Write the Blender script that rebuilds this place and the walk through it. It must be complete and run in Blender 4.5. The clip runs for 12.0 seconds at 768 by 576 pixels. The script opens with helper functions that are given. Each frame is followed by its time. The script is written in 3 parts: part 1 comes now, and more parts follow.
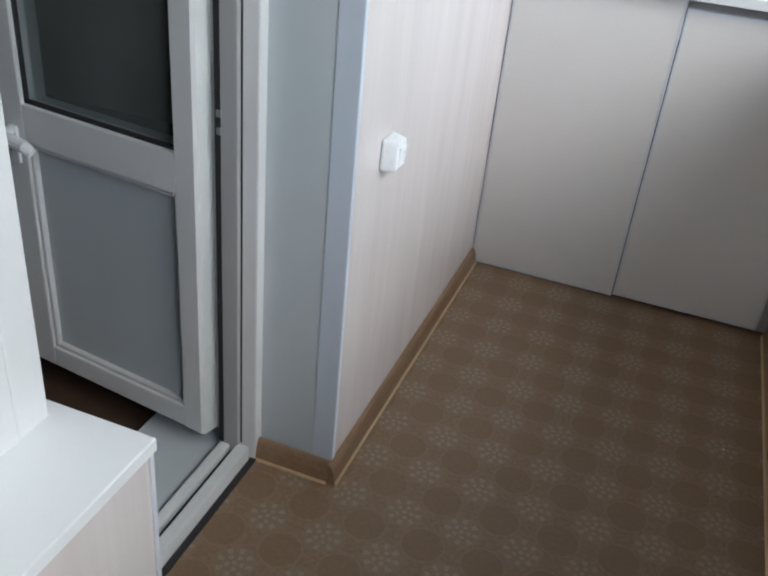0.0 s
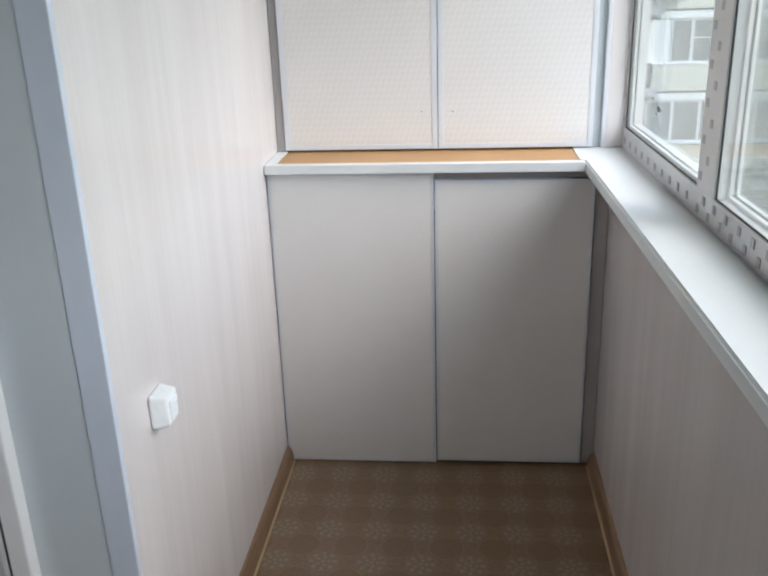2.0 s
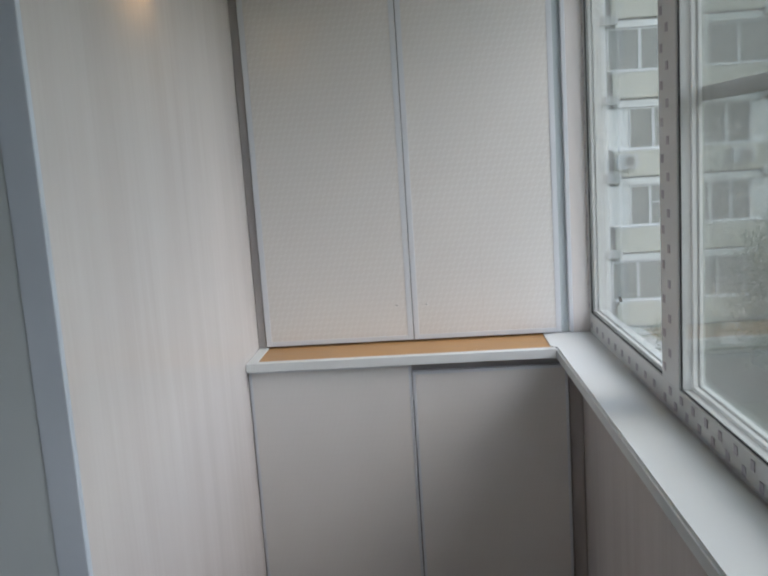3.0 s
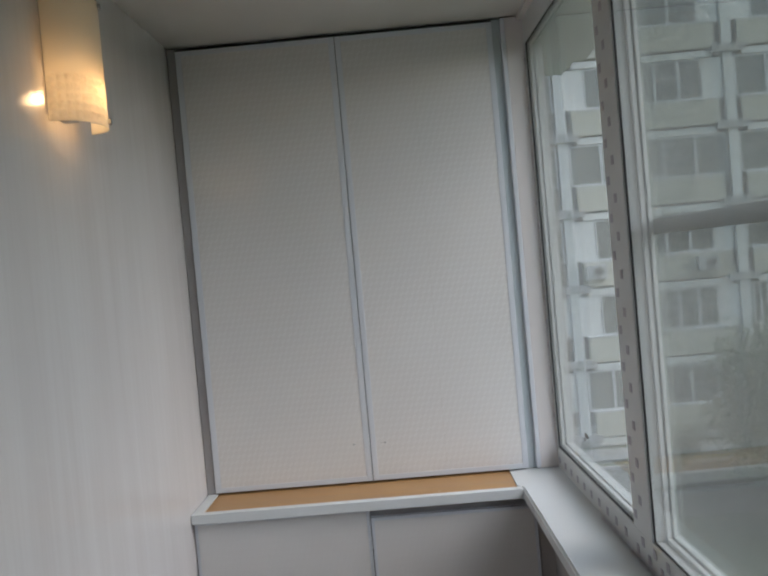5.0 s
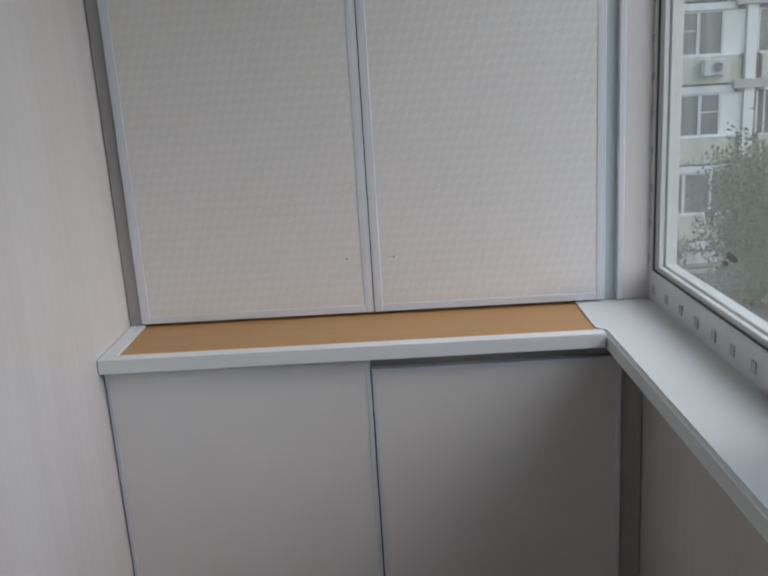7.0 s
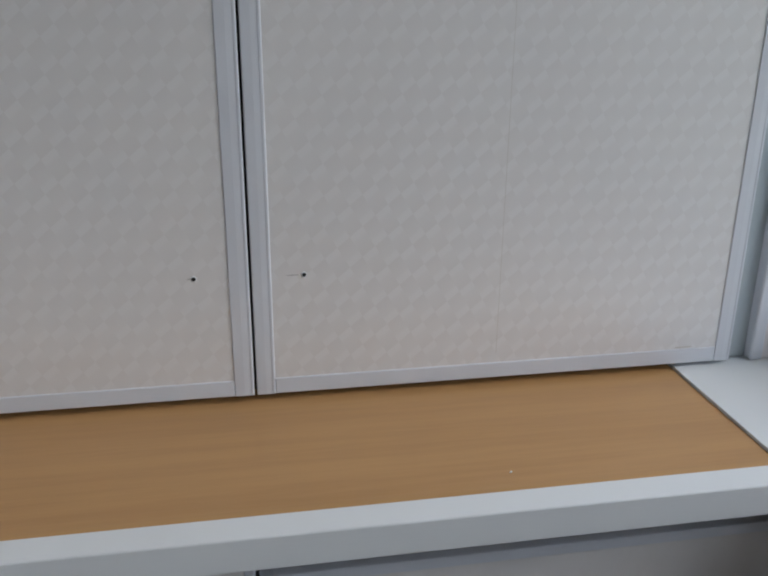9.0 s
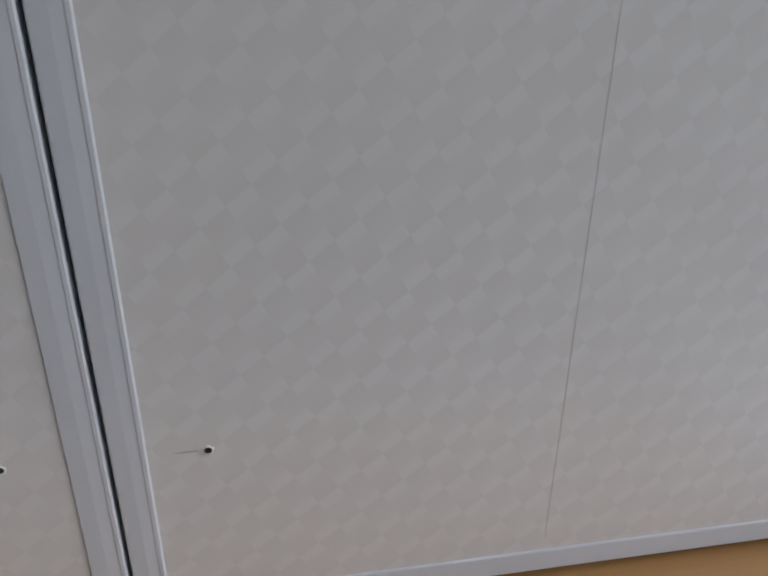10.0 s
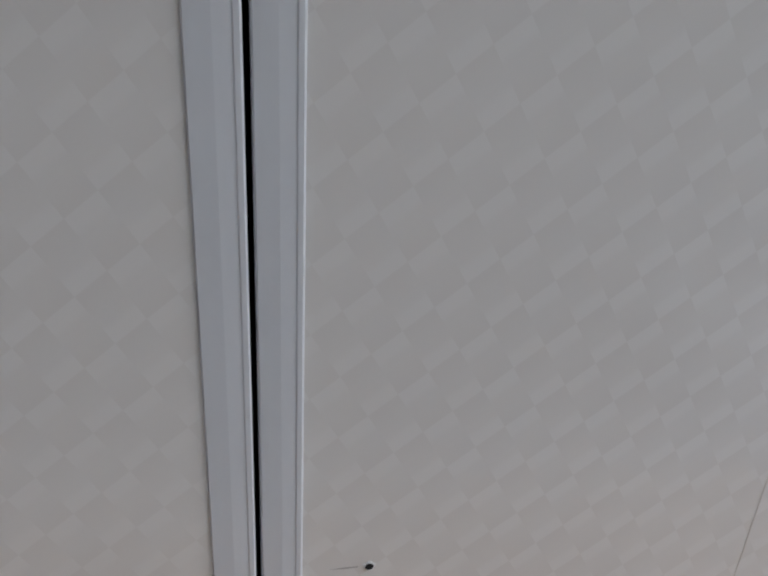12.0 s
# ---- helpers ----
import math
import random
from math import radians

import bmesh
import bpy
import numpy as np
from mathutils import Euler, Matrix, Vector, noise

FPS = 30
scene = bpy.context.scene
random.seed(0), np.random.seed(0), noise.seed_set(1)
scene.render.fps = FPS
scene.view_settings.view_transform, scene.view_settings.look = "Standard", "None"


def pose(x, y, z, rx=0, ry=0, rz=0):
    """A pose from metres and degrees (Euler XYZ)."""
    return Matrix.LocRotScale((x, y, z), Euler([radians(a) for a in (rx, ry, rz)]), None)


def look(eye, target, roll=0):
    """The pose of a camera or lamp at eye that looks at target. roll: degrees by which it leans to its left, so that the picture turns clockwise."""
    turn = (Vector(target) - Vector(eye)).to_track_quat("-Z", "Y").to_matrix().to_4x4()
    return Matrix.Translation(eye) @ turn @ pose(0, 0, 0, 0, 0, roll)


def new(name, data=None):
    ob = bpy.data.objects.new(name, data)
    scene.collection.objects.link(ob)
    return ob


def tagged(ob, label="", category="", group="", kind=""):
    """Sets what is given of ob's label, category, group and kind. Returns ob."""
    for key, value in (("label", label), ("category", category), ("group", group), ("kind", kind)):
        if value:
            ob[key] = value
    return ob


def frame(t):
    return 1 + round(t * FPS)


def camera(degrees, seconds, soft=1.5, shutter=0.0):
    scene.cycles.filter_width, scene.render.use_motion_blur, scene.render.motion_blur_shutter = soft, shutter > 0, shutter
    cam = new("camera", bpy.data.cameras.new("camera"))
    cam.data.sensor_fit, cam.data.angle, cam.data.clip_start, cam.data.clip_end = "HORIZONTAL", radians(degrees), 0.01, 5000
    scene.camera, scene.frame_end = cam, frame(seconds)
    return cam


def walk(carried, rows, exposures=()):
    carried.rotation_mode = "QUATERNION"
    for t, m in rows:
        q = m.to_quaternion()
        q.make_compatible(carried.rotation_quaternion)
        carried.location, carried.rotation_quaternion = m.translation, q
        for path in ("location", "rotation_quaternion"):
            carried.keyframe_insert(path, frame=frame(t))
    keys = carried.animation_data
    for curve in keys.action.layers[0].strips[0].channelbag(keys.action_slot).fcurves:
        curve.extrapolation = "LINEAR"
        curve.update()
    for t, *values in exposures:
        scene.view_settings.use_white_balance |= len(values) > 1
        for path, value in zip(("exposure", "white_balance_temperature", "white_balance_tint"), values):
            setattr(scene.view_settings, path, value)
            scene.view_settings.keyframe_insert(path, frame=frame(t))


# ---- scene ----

cam = camera(49.3, 12.0, soft=2.2)
PATH = [
    (0, (0.559, -2.706, 1.469), (0.025, -1.07, 0.451), 5.9),
    (0.5, (0.58, -2.655, 1.522), (0.123, -0.937, 0.604), 2.6),
    (1, (0.608, -2.588, 1.547), (0.27, -0.811, 0.694), -0.3),
    (1.5, (0.601, -2.526, 1.54), (0.348, -0.702, 0.759), -1.2),
    (2, (0.61, -2.515, 1.583), (0.423, -0.649, 0.889), -1.9),
    (2.5, (0.602, -2.537, 1.61), (0.47, -0.62, 1.055), -2.6),
    (3, (0.617, -2.56, 1.681), (0.49, -0.588, 1.365), -3.8),
    (3.5, (0.609, -2.587, 1.708), (0.493, -0.597, 1.528), -4.8),
    (3.7, (0.626, -2.587, 1.702), (0.509, -0.592, 1.596), -5.3),
    (5.3, (0.684, -2.353, 1.733), (0.638, -0.354, 1.682), -5.0),
    (5.5, (0.683, -2.288, 1.723), (0.612, -0.29, 1.636), -4.9),
    (6, (0.621, -2.066, 1.664), (0.63, -0.081, 1.45), -4.1),
    (6.5, (0.583, -1.809, 1.639), (0.602, 0.162, 1.303), -3.1),
    (7, (0.591, -1.529, 1.567), (0.549, 0.404, 1.054), -3.5),
    (7.2, (0.561, -1.395, 1.557), (0.522, 0.523, 0.992), -2.7),
    (8.8, (0.519, -0.633, 1.441), (0.854, 1.224, 0.777), 0.5),
    (9, (0.521, -0.532, 1.432), (0.858, 1.313, 0.738), 0.5),
    (9.5, (0.576, -0.302, 1.461), (0.9, 1.494, 0.643), -0.2),
    (9.8, (0.609, -0.194, 1.464), (0.920, 1.533, 0.504), 0.0),
    (10, (0.605, -0.147, 1.455), (0.922, 1.568, 0.477), 0.7),
    (10.2, (0.603, -0.116, 1.456), (0.877, 1.606, 0.478), 0.7),
    (10.5, (0.598, -0.090, 1.458), (0.843, 1.632, 0.470), 1.6),
    (11, (0.576, -0.075, 1.451), (0.764, 1.658, 0.469), 1.8),
    (11.5, (0.571, -0.08, 1.457), (0.755, 1.661, 0.49), 2.8),
    (12, (0.524, -0.077, 1.462), (0.874, 1.656, 0.527), 3.4),
]
EXPOSURES = [(0, 1.95, 5960, 8.8), (1, 2.05, 6060, 9.8), (1.5, 2.05, 6060, 9.8), (2.5, 1.55, 6150, 10), (3.5, 0.93, 6100, 10), (5.5, 0.86, 6100, 11), (6.5, 0.86, 6100, 12), (7, 0.82, 6080, 11.6), (8.8, 0.68, 5900, 10), (9.5, 0.53, 5900, 12), (10, 0.44, 5960, 12.5), (11.5, 0.42, 5980, 12.5), (12, 0.53, 5980, 12)]
walk(cam, [(t, look(eye, target, roll)) for t, eye, target, roll in PATH], EXPOSURES)

# ---- sky and sun: a bright overcast day ----
world = bpy.data.worlds.new("sky")
scene.world = world
world.use_nodes = True
wn, wl = world.node_tree.nodes, world.node_tree.links
sky = wn.new("ShaderNodeTexSky")
sky.sky_type, sky.sun_disc = "NISHITA", False
sky.sun_elevation, sky.sun_rotation = radians(41.4), radians(108.6)
sky.air_density, sky.dust_density, sky.ozone_density = 1.0, 2.0, 1.0
wn["Background"].inputs["Strength"].default_value = 0.15
wl.new(sky.outputs["Color"], wn["Background"].inputs["Color"])
sun = new("sun", bpy.data.lights.new("sun", "SUN"))
sun.data.energy, sun.data.angle, sun.data.color = 1.6, radians(95), (1.0, 0.99, 0.97)
sun.matrix_world = look((36.6, -12.3, 34.0), (0.0, 0.0, 0.0))


# ---- materials ----
class Nodes:
    """Short hand for one node material."""

    def __init__(self, name, rough=0.5, metal=0.0, spec=0.5):
        self.mat = bpy.data.materials.new(name)
        self.mat.use_nodes = True
        self.n, self.l = self.mat.node_tree.nodes, self.mat.node_tree.links
        self.p = self.n["Principled BSDF"]
        self.p.inputs["Roughness"].default_value = rough
        self.p.inputs["Metallic"].default_value = metal
        self.p.inputs["Specular IOR Level"].default_value = spec
        self.co = self.n.new("ShaderNodeTexCoord").outputs["Object"]

    def put(self, socket, value):
        if isinstance(value, bpy.types.NodeSocket):
            self.l.new(value, socket)
        else:
            socket.default_value = value

    def math(self, op, a, b=0.0, c=0.0):
        m = self.n.new("ShaderNodeMath")
        m.operation = op
        for s, v in zip(m.inputs, (a, b, c)):
            self.put(s, v)
        return m.outputs[0]

    def xyz(self, co=None):
        s = self.n.new("ShaderNodeSeparateXYZ")
        self.put(s.inputs[0], co or self.co)
        return s.outputs

    def noise(self, scale, stretch=(1, 1, 1), detail=4.0, rough=0.6):
        m = self.n.new("ShaderNodeMapping")
        m.inputs["Scale"].default_value = stretch
        self.l.new(self.co, m.inputs["Vector"])
        t = self.n.new("ShaderNodeTexNoise")
        t.inputs["Scale"].default_value, t.inputs["Detail"].default_value = scale, detail
        t.inputs["Roughness"].default_value = rough
        self.l.new(m.outputs[0], t.inputs["Vector"])
        return t.outputs["Fac"]

    def band(self, v, lo, hi, a=0.0, b=1.0):
        r = self.n.new("ShaderNodeMapRange")
        r.interpolation_type = "SMOOTHSTEP"
        for s, x in zip(r.inputs, (v, lo, hi, a, b)):
            self.put(s, x)
        return r.outputs[0]

    def mix(self, fac, a, b):
        m = self.n.new("ShaderNodeMix")
        m.data_type = "RGBA"
        self.put(m.inputs["Factor"], fac)
        for s, v in ((m.inputs[6], a), (m.inputs[7], b)):
            self.put(s, (*v, 1) if isinstance(v, tuple) else v)
        return m.outputs[2]

    def bump(self, height, depth, strength=1.0):
        b = self.n.new("ShaderNodeBump")
        b.inputs["Distance"].default_value, b.inputs["Strength"].default_value = depth, strength
        self.l.new(height, b.inputs["Height"])
        self.l.new(b.outputs[0], self.p.inputs["Normal"])

    def done(self, color=None, rough=None):
        if color is not None:
            self.put(self.p.inputs["Base Color"], (*color, 1) if isinstance(color, tuple) else color)
        if rough is not None:
            self.put(self.p.inputs["Roughness"], rough)
        return self.mat


def mottled(name, a, b, scale=6.0, rough=0.5, fine=60.0, bump=0.0003, stretch=(1, 1, 1), metal=0.0, spec=0.5):
    """Two tones in a broad noise, with a fine grain in colour, gloss and relief."""
    k = Nodes(name, rough, metal, spec)
    broad, grain = k.noise(scale, stretch, 5), k.noise(fine, stretch, 3)
    f = k.math("ADD", k.math("MULTIPLY", k.band(broad, 0.3, 0.7), 0.65), k.math("MULTIPLY", grain, 0.35))
    if bump:
        k.bump(grain, bump)
    return k.done(k.mix(f, a, b), k.band(grain, 0.2, 0.8, rough - 0.02, rough + 0.03))


def streaked_panel():
    """PVC wall panel printed with pale vertical wood-like streaks."""
    k = Nodes("printed_pvc_panel", 0.36)
    wide = k.noise(9, (1, 1, 0.10), 3)
    thin = k.noise(70, (1, 1, 0.03), 2)
    f = k.math("ADD", k.math("MULTIPLY", k.band(wide, 0.3, 0.7), 0.5), k.math("MULTIPLY", k.band(thin, 0.25, 0.75), 0.32))
    return k.done(k.mix(f, (0.588, 0.548, 0.536), (0.662, 0.634, 0.625)), k.band(wide, 0.3, 0.7, 0.20, 0.24))


def diamond_panel(name="diamond_facing", strength=1.0, tone=1.0):
    """Cabinet facing with a tone-on-tone woven pattern: pale slips lie above and below slanting rows of threads in turn."""
    k = Nodes(name, 0.18)
    x, y, z = k.xyz()
    a = k.math("DIVIDE", k.math("SUBTRACT", x, 0.586), 0.01165)
    i = k.math("DIVIDE", k.math("ADD", k.math("SUBTRACT", z, 1.3872), k.math("MULTIPLY", a, 0.0195)), 0.02925)
    j = k.math("SUBTRACT", a, i)
    jr = k.math("FLOOR", k.math("ADD", j, 0.5))
    side = k.math("SUBTRACT", 1.0, k.math("MULTIPLY", k.math("FLOORED_MODULO", k.math("FLOOR", i), 2.0), 2.0))
    d = k.math("MULTIPLY", k.math("SUBTRACT", j, jr), side)
    pale = k.math("MULTIPLY", k.band(d, -0.015, 0.015), k.band(d, 0.20, 0.40, 1.0, 0.0))
    deep = k.math("MULTIPLY", k.band(d, -0.015, 0.015, 1.0, 0.0), k.band(d, -0.5, -0.05, 0.25, 1.0))
    soft = k.band(k.noise(3.2, (1, 1, 1), 2), 0.35, 0.65, 0.75 * strength, strength)
    broad = k.noise(2.2, (1, 1, 1), 3)
    base = k.mix(k.band(broad, 0.3, 0.7), (0.70 * tone, 0.685 * tone, 0.677 * tone), (0.725 * tone, 0.711 * tone, 0.703 * tone))
    col = k.mix(k.math("MULTIPLY", k.math("MULTIPLY", pale, soft), 0.39), base, (0.79, 0.785, 0.785))
    col = k.mix(k.math("MULTIPLY", k.math("MULTIPLY", deep, soft), 0.22), col, (0.63, 0.605, 0.59))
    haze = k.noise(11, (1, 1, 1), 3)
    return k.done(col, k.band(haze, 0.3, 0.7, 0.15, 0.21))


def linoleum():
    """Brown sheet flooring: flowers and plain medallions on a centred lattice."""
    k = Nodes("linoleum", 0.42)
    x, y, z = k.xyz()
    PX, PY = 0.1425, 0.152

    def cell(x0, y0):
        u = k.math("SUBTRACT", k.math("FLOORED_MODULO", k.math("ADD", k.math("SUBTRACT", x, x0), PX / 2), PX), PX / 2)
        v = k.math("SUBTRACT", k.math("FLOORED_MODULO", k.math("ADD", k.math("SUBTRACT", y, y0), PY / 2), PY), PY / 2)
        r = k.math("SQRT", k.math("ADD", k.math("MULTIPLY", u, u), k.math("MULTIPLY", v, v)))
        return r, k.math("ARCTAN2", v, u)

    r1, t1 = cell(0.065, -1.145)
    r2, t2 = cell(0.065 + PX / 2, -1.145 + PY / 2)
    wob = k.math("MULTIPLY", k.math("COSINE", k.math("MULTIPLY", t1, 8)), 0.004)
    disc1 = k.band(k.math("ADD", r1, wob), 0.046, 0.052, 1.0, 0.0)
    petal = k.band(k.math("COSINE", k.math("MULTIPLY", t1, 8)), -0.1, 0.6)
    ring_a = k.math("MULTIPLY", k.band(k.math("ABSOLUTE", k.math("SUBTRACT", r1, 0.034)), 0.004, 0.010, 1.0, 0.0), petal)
    petal_b = k.band(k.math("COSINE", k.math("MULTIPLY", t1, 5)), -0.2, 0.5)
    ring_b = k.math("MULTIPLY", k.band(k.math("ABSOLUTE", k.math("SUBTRACT", r1, 0.017)), 0.003, 0.007, 1.0, 0.0), petal_b)
    dots = k.math("MAXIMUM", k.math("MAXIMUM", ring_a, ring_b), k.band(r1, 0.004, 0.008, 1.0, 0.0))
    disc2 = k.band(r2, 0.045, 0.049, 1.0, 0.0)
    rim2 = k.band(k.math("ABSOLUTE", k.math("SUBTRACT", r2, 0.0505)), 0.001, 0.004, 1.0, 0.0)
    wear, grain = k.noise(3.0, (1, 1, 1), 4), k.noise(90, (1, 1, 1), 4)
    base = k.mix(k.band(grain, 0.3, 0.7), (0.19, 0.124, 0.073), (0.247, 0.165, 0.102))
    col = k.mix(k.math("MULTIPLY", disc1, 0.55), base, (0.239, 0.180, 0.123))
    col = k.mix(k.math("MULTIPLY", k.math("MULTIPLY", dots, k.band(k.noise(140, (1, 1, 1), 2), 0.3, 0.6, 0.35, 1.0)), 0.55), col, (0.365, 0.30, 0.225))
    col = k.mix(k.math("MULTIPLY", disc2, 0.55), col, (0.186, 0.114, 0.058))
    col = k.mix(k.math("MULTIPLY", rim2, 0.3), col, (0.279, 0.201, 0.130))
    col = k.mix(k.band(wear, 0.5, 0.8, 0.0, 0.18), col, (0.274, 0.218, 0.160))
    k.bump(k.math("ADD", dots, k.math("MULTIPLY", grain, 0.4)), 0.0006)
    return k.done(col, k.band(wear, 0.3, 0.7, 0.36, 0.5))


def wood(name, dark, light, along="x", rough=0.38, scale=8.0):
    k = Nodes(name, rough)
    st = {"x": (0.06, 1, 1), "y": (1, 0.06, 1), "z": (1, 1, 0.06)}[along]
    a, b = k.noise(scale * 6, st, 6, 0.65), k.noise(scale * 40, st, 2)
    f = k.math("ADD", k.math("MULTIPLY", k.band(a, 0.3, 0.7), 0.7), k.math("MULTIPLY", b, 0.3))
    k.bump(b, 0.0001)
    return k.done(k.mix(f, dark, light), k.band(a, 0.3, 0.7, rough - 0.05, rough + 0.08))


def clear_glass(name, tint, haze=0.0):
    """Thin pane: clear, with gloss by Fresnel and a pale diffuse veil mixed in as haze."""
    m = bpy.data.materials.new(name)
    m.use_nodes = True
    n, l = m.node_tree.nodes, m.node_tree.links
    n.remove(n["Principled BSDF"])
    tr, gl, lw, mx = (n.new(i) for i in ("ShaderNodeBsdfTransparent", "ShaderNodeBsdfGlossy", "ShaderNodeLayerWeight", "ShaderNodeMixShader"))
    tr.inputs[0].default_value = (*tint, 1)
    gl.inputs["Roughness"].default_value = 0.02
    lw.inputs[0].default_value = 0.5
    pw, ml = n.new("ShaderNodeMath"), n.new("ShaderNodeMath")
    pw.operation, ml.operation = "POWER", "MULTIPLY_ADD"
    pw.inputs[1].default_value, ml.inputs[1].default_value, ml.inputs[2].default_value = 5.0, 0.6, 0.025
    l.new(lw.outputs["Facing"], pw.inputs[0]), l.new(pw.outputs[0], ml.inputs[0]), l.new(ml.outputs[0], mx.inputs[0])
    l.new(tr.outputs[0], mx.inputs[1]), l.new(gl.outputs[0], mx.inputs[2])
    last = mx.outputs[0]
    if haze:
        df, m2, tx = n.new("ShaderNodeBsdfDiffuse"), n.new("ShaderNodeMixShader"), n.new("ShaderNodeTexNoise")
        tx.inputs["Scale"].default_value = 3.0
        mr = n.new("ShaderNodeMapRange")
        for s, v in zip(list(mr.inputs)[1:], (0.3, 0.8, haze * 0.7, haze * 1.4)):
            s.default_value = v
        df.inputs[0].default_value = (0.75, 0.77, 0.75, 1)
        l.new(tx.outputs["Fac"], mr.inputs[0]), l.new(mr.outputs[0], m2.inputs[0])
        l.new(last, m2.inputs[1]), l.new(df.outputs[0], m2.inputs[2])
        last = m2.outputs[0]
    l.new(last, n["Material Output"].inputs[0])
    return m


def glowing(name, color, strength):
    k = Nodes(name, 0.4)
    k.p.inputs["Emission Color"].default_value = (*color, 1)
    k.p.inputs["Emission Strength"].default_value = strength
    return k.done(color)


def frosted_shade():
    k = Nodes("frosted_glass_shade", 0.35)
    k.p.inputs["Subsurface Weight"].default_value = 0.0
    n, l = k.n, k.l
    tl, mx = n.new("ShaderNodeBsdfTranslucent"), n.new("ShaderNodeMixShader")
    tl.inputs[0].default_value = (0.98, 0.92, 0.80, 1)
    mx.inputs[0].default_value = 0.62
    k.p.inputs["Base Color"].default_value = (0.92, 0.88, 0.78, 1)
    l.new(k.p.outputs[0], mx.inputs[1]), l.new(tl.outputs[0], mx.inputs[2])
    l.new(mx.outputs[0], n["Material Output"].inputs[0])
    return k.mat


M_PANEL = streaked_panel()
M_DIAMOND = diamond_panel()
M_PLAIN = diamond_panel("faint_woven_facing", 0.2, 1.06)
M_FLOOR = linoleum()
M_WHITE = mottled("white_pvc", (0.74, 0.76, 0.78), (0.79, 0.81, 0.83), 2.5, 0.30, 40, 0.0001)
M_EDGE = mottled("pale_blue_white_profile", (0.635, 0.66, 0.71), (0.67, 0.695, 0.745), 3, 0.34, 60, 0.0001)
M_TRIM = mottled("blue_grey_corner_trim", (0.51, 0.565, 0.64), (0.55, 0.605, 0.68), 3, 0.36, 60, 0.0001)
M_SILL = mottled("satin_white_sill", (0.71, 0.74, 0.752), (0.75, 0.778, 0.788), 2, 0.44, 12, 0.0)
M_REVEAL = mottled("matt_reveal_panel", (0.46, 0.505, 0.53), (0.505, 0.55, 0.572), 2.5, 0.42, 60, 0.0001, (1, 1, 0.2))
M_FRAME = mottled("window_frame_pvc", (0.64, 0.65, 0.65), (0.71, 0.72, 0.72), 3, 0.32, 60, 0.0001)
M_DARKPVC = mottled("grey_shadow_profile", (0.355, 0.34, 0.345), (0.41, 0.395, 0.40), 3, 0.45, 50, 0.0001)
M_GREYPVC = mottled("grey_cabinet_profile", (0.42, 0.40, 0.395), (0.48, 0.455, 0.45), 3, 0.45, 50, 0.0001)
M_FILLER = mottled("pinkish_white_strip", (0.70, 0.66, 0.655), (0.75, 0.715, 0.71), 4, 0.35, 60, 0.0001, (1, 1, 0.1))
M_JAMBSHADE = mottled("jamb_shade_grey", (0.30, 0.30, 0.30), (0.38, 0.38, 0.375), 5, 0.45, 50, 0.0001, (1, 1, 0.1))
M_WOODTOP = wood("beech_board", (0.40, 0.225, 0.085), (0.50, 0.295, 0.125), "x")
M_SKIRT = wood("brown_skirting", (0.20, 0.123, 0.068), (0.28, 0.178, 0.104), "y")
M_SKIRTLIP = wood("pale_skirting_lip", (0.42, 0.29, 0.15), (0.52, 0.37, 0.21), "y")
M_JOINT = mottled("facing_joint", (0.50, 0.47, 0.43), (0.58, 0.55, 0.51), 9, 0.5)
M_RUBBER = mottled("black_gasket", (0.010, 0.010, 0.011), (0.02, 0.02, 0.021), 20, 0.6, 90, 0.0001)
M_GAPSHADE = mottled("black_gap_shade", (0.012, 0.012, 0.014), (0.02, 0.02, 0.022), 8, 0.8)
M_CEIL = mottled("ceiling_panel", (0.66, 0.63, 0.60), (0.72, 0.69, 0.66), 2, 0.45, 50, 0.0002)
M_PARQUET = wood("dark_room_floor", (0.035, 0.022, 0.015), (0.06, 0.037, 0.025), "y")
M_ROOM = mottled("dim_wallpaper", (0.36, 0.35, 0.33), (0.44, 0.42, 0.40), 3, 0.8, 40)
M_METAL = mottled("steel_hardware", (0.45, 0.45, 0.46), (0.6, 0.6, 0.6), 20, 0.35, 90, 0.0001, metal=1.0)
M_MARK = mottled("grey_printed_film", (0.41, 0.385, 0.44), (0.49, 0.465, 0.51), 30, 0.5, 200, 0.0)
M_FILM = mottled("pale_protective_film", (0.62, 0.61, 0.64), (0.74, 0.74, 0.76), 40, 0.35, 120, 0.0003)
M_SWITCH = mottled("switch_plastic", (0.78, 0.82, 0.84), (0.83, 0.86, 0.87), 10, 0.28, 100, 0.0)
M_GLASS = clear_glass("window_glass", (0.96, 0.972, 0.965), 0.085)
M_DOORGLASS = clear_glass("door_glass", (0.90, 0.93, 0.93), 0.04)
M_NET = clear_glass("insect_mesh", (0.72, 0.745, 0.73), 0.08)
M_NETFRAME = mottled("grey_screen_frame", (0.19, 0.20, 0.21), (0.24, 0.25, 0.26), 8, 0.5, 80, 0.0001)
M_SHADE = frosted_shade()
M_BULB = glowing("warm_bulb", (1.0, 0.60, 0.27), 84.0)
M_CONCRETE = mottled("grey_concrete", (0.34, 0.34, 0.33), (0.44, 0.44, 0.42), 1.2, 0.85, 25, 0.002)
M_BEIGE = mottled("beige_balcony_panel", (0.53, 0.515, 0.42), (0.60, 0.58, 0.485), 1.0, 0.8, 20, 0.002)
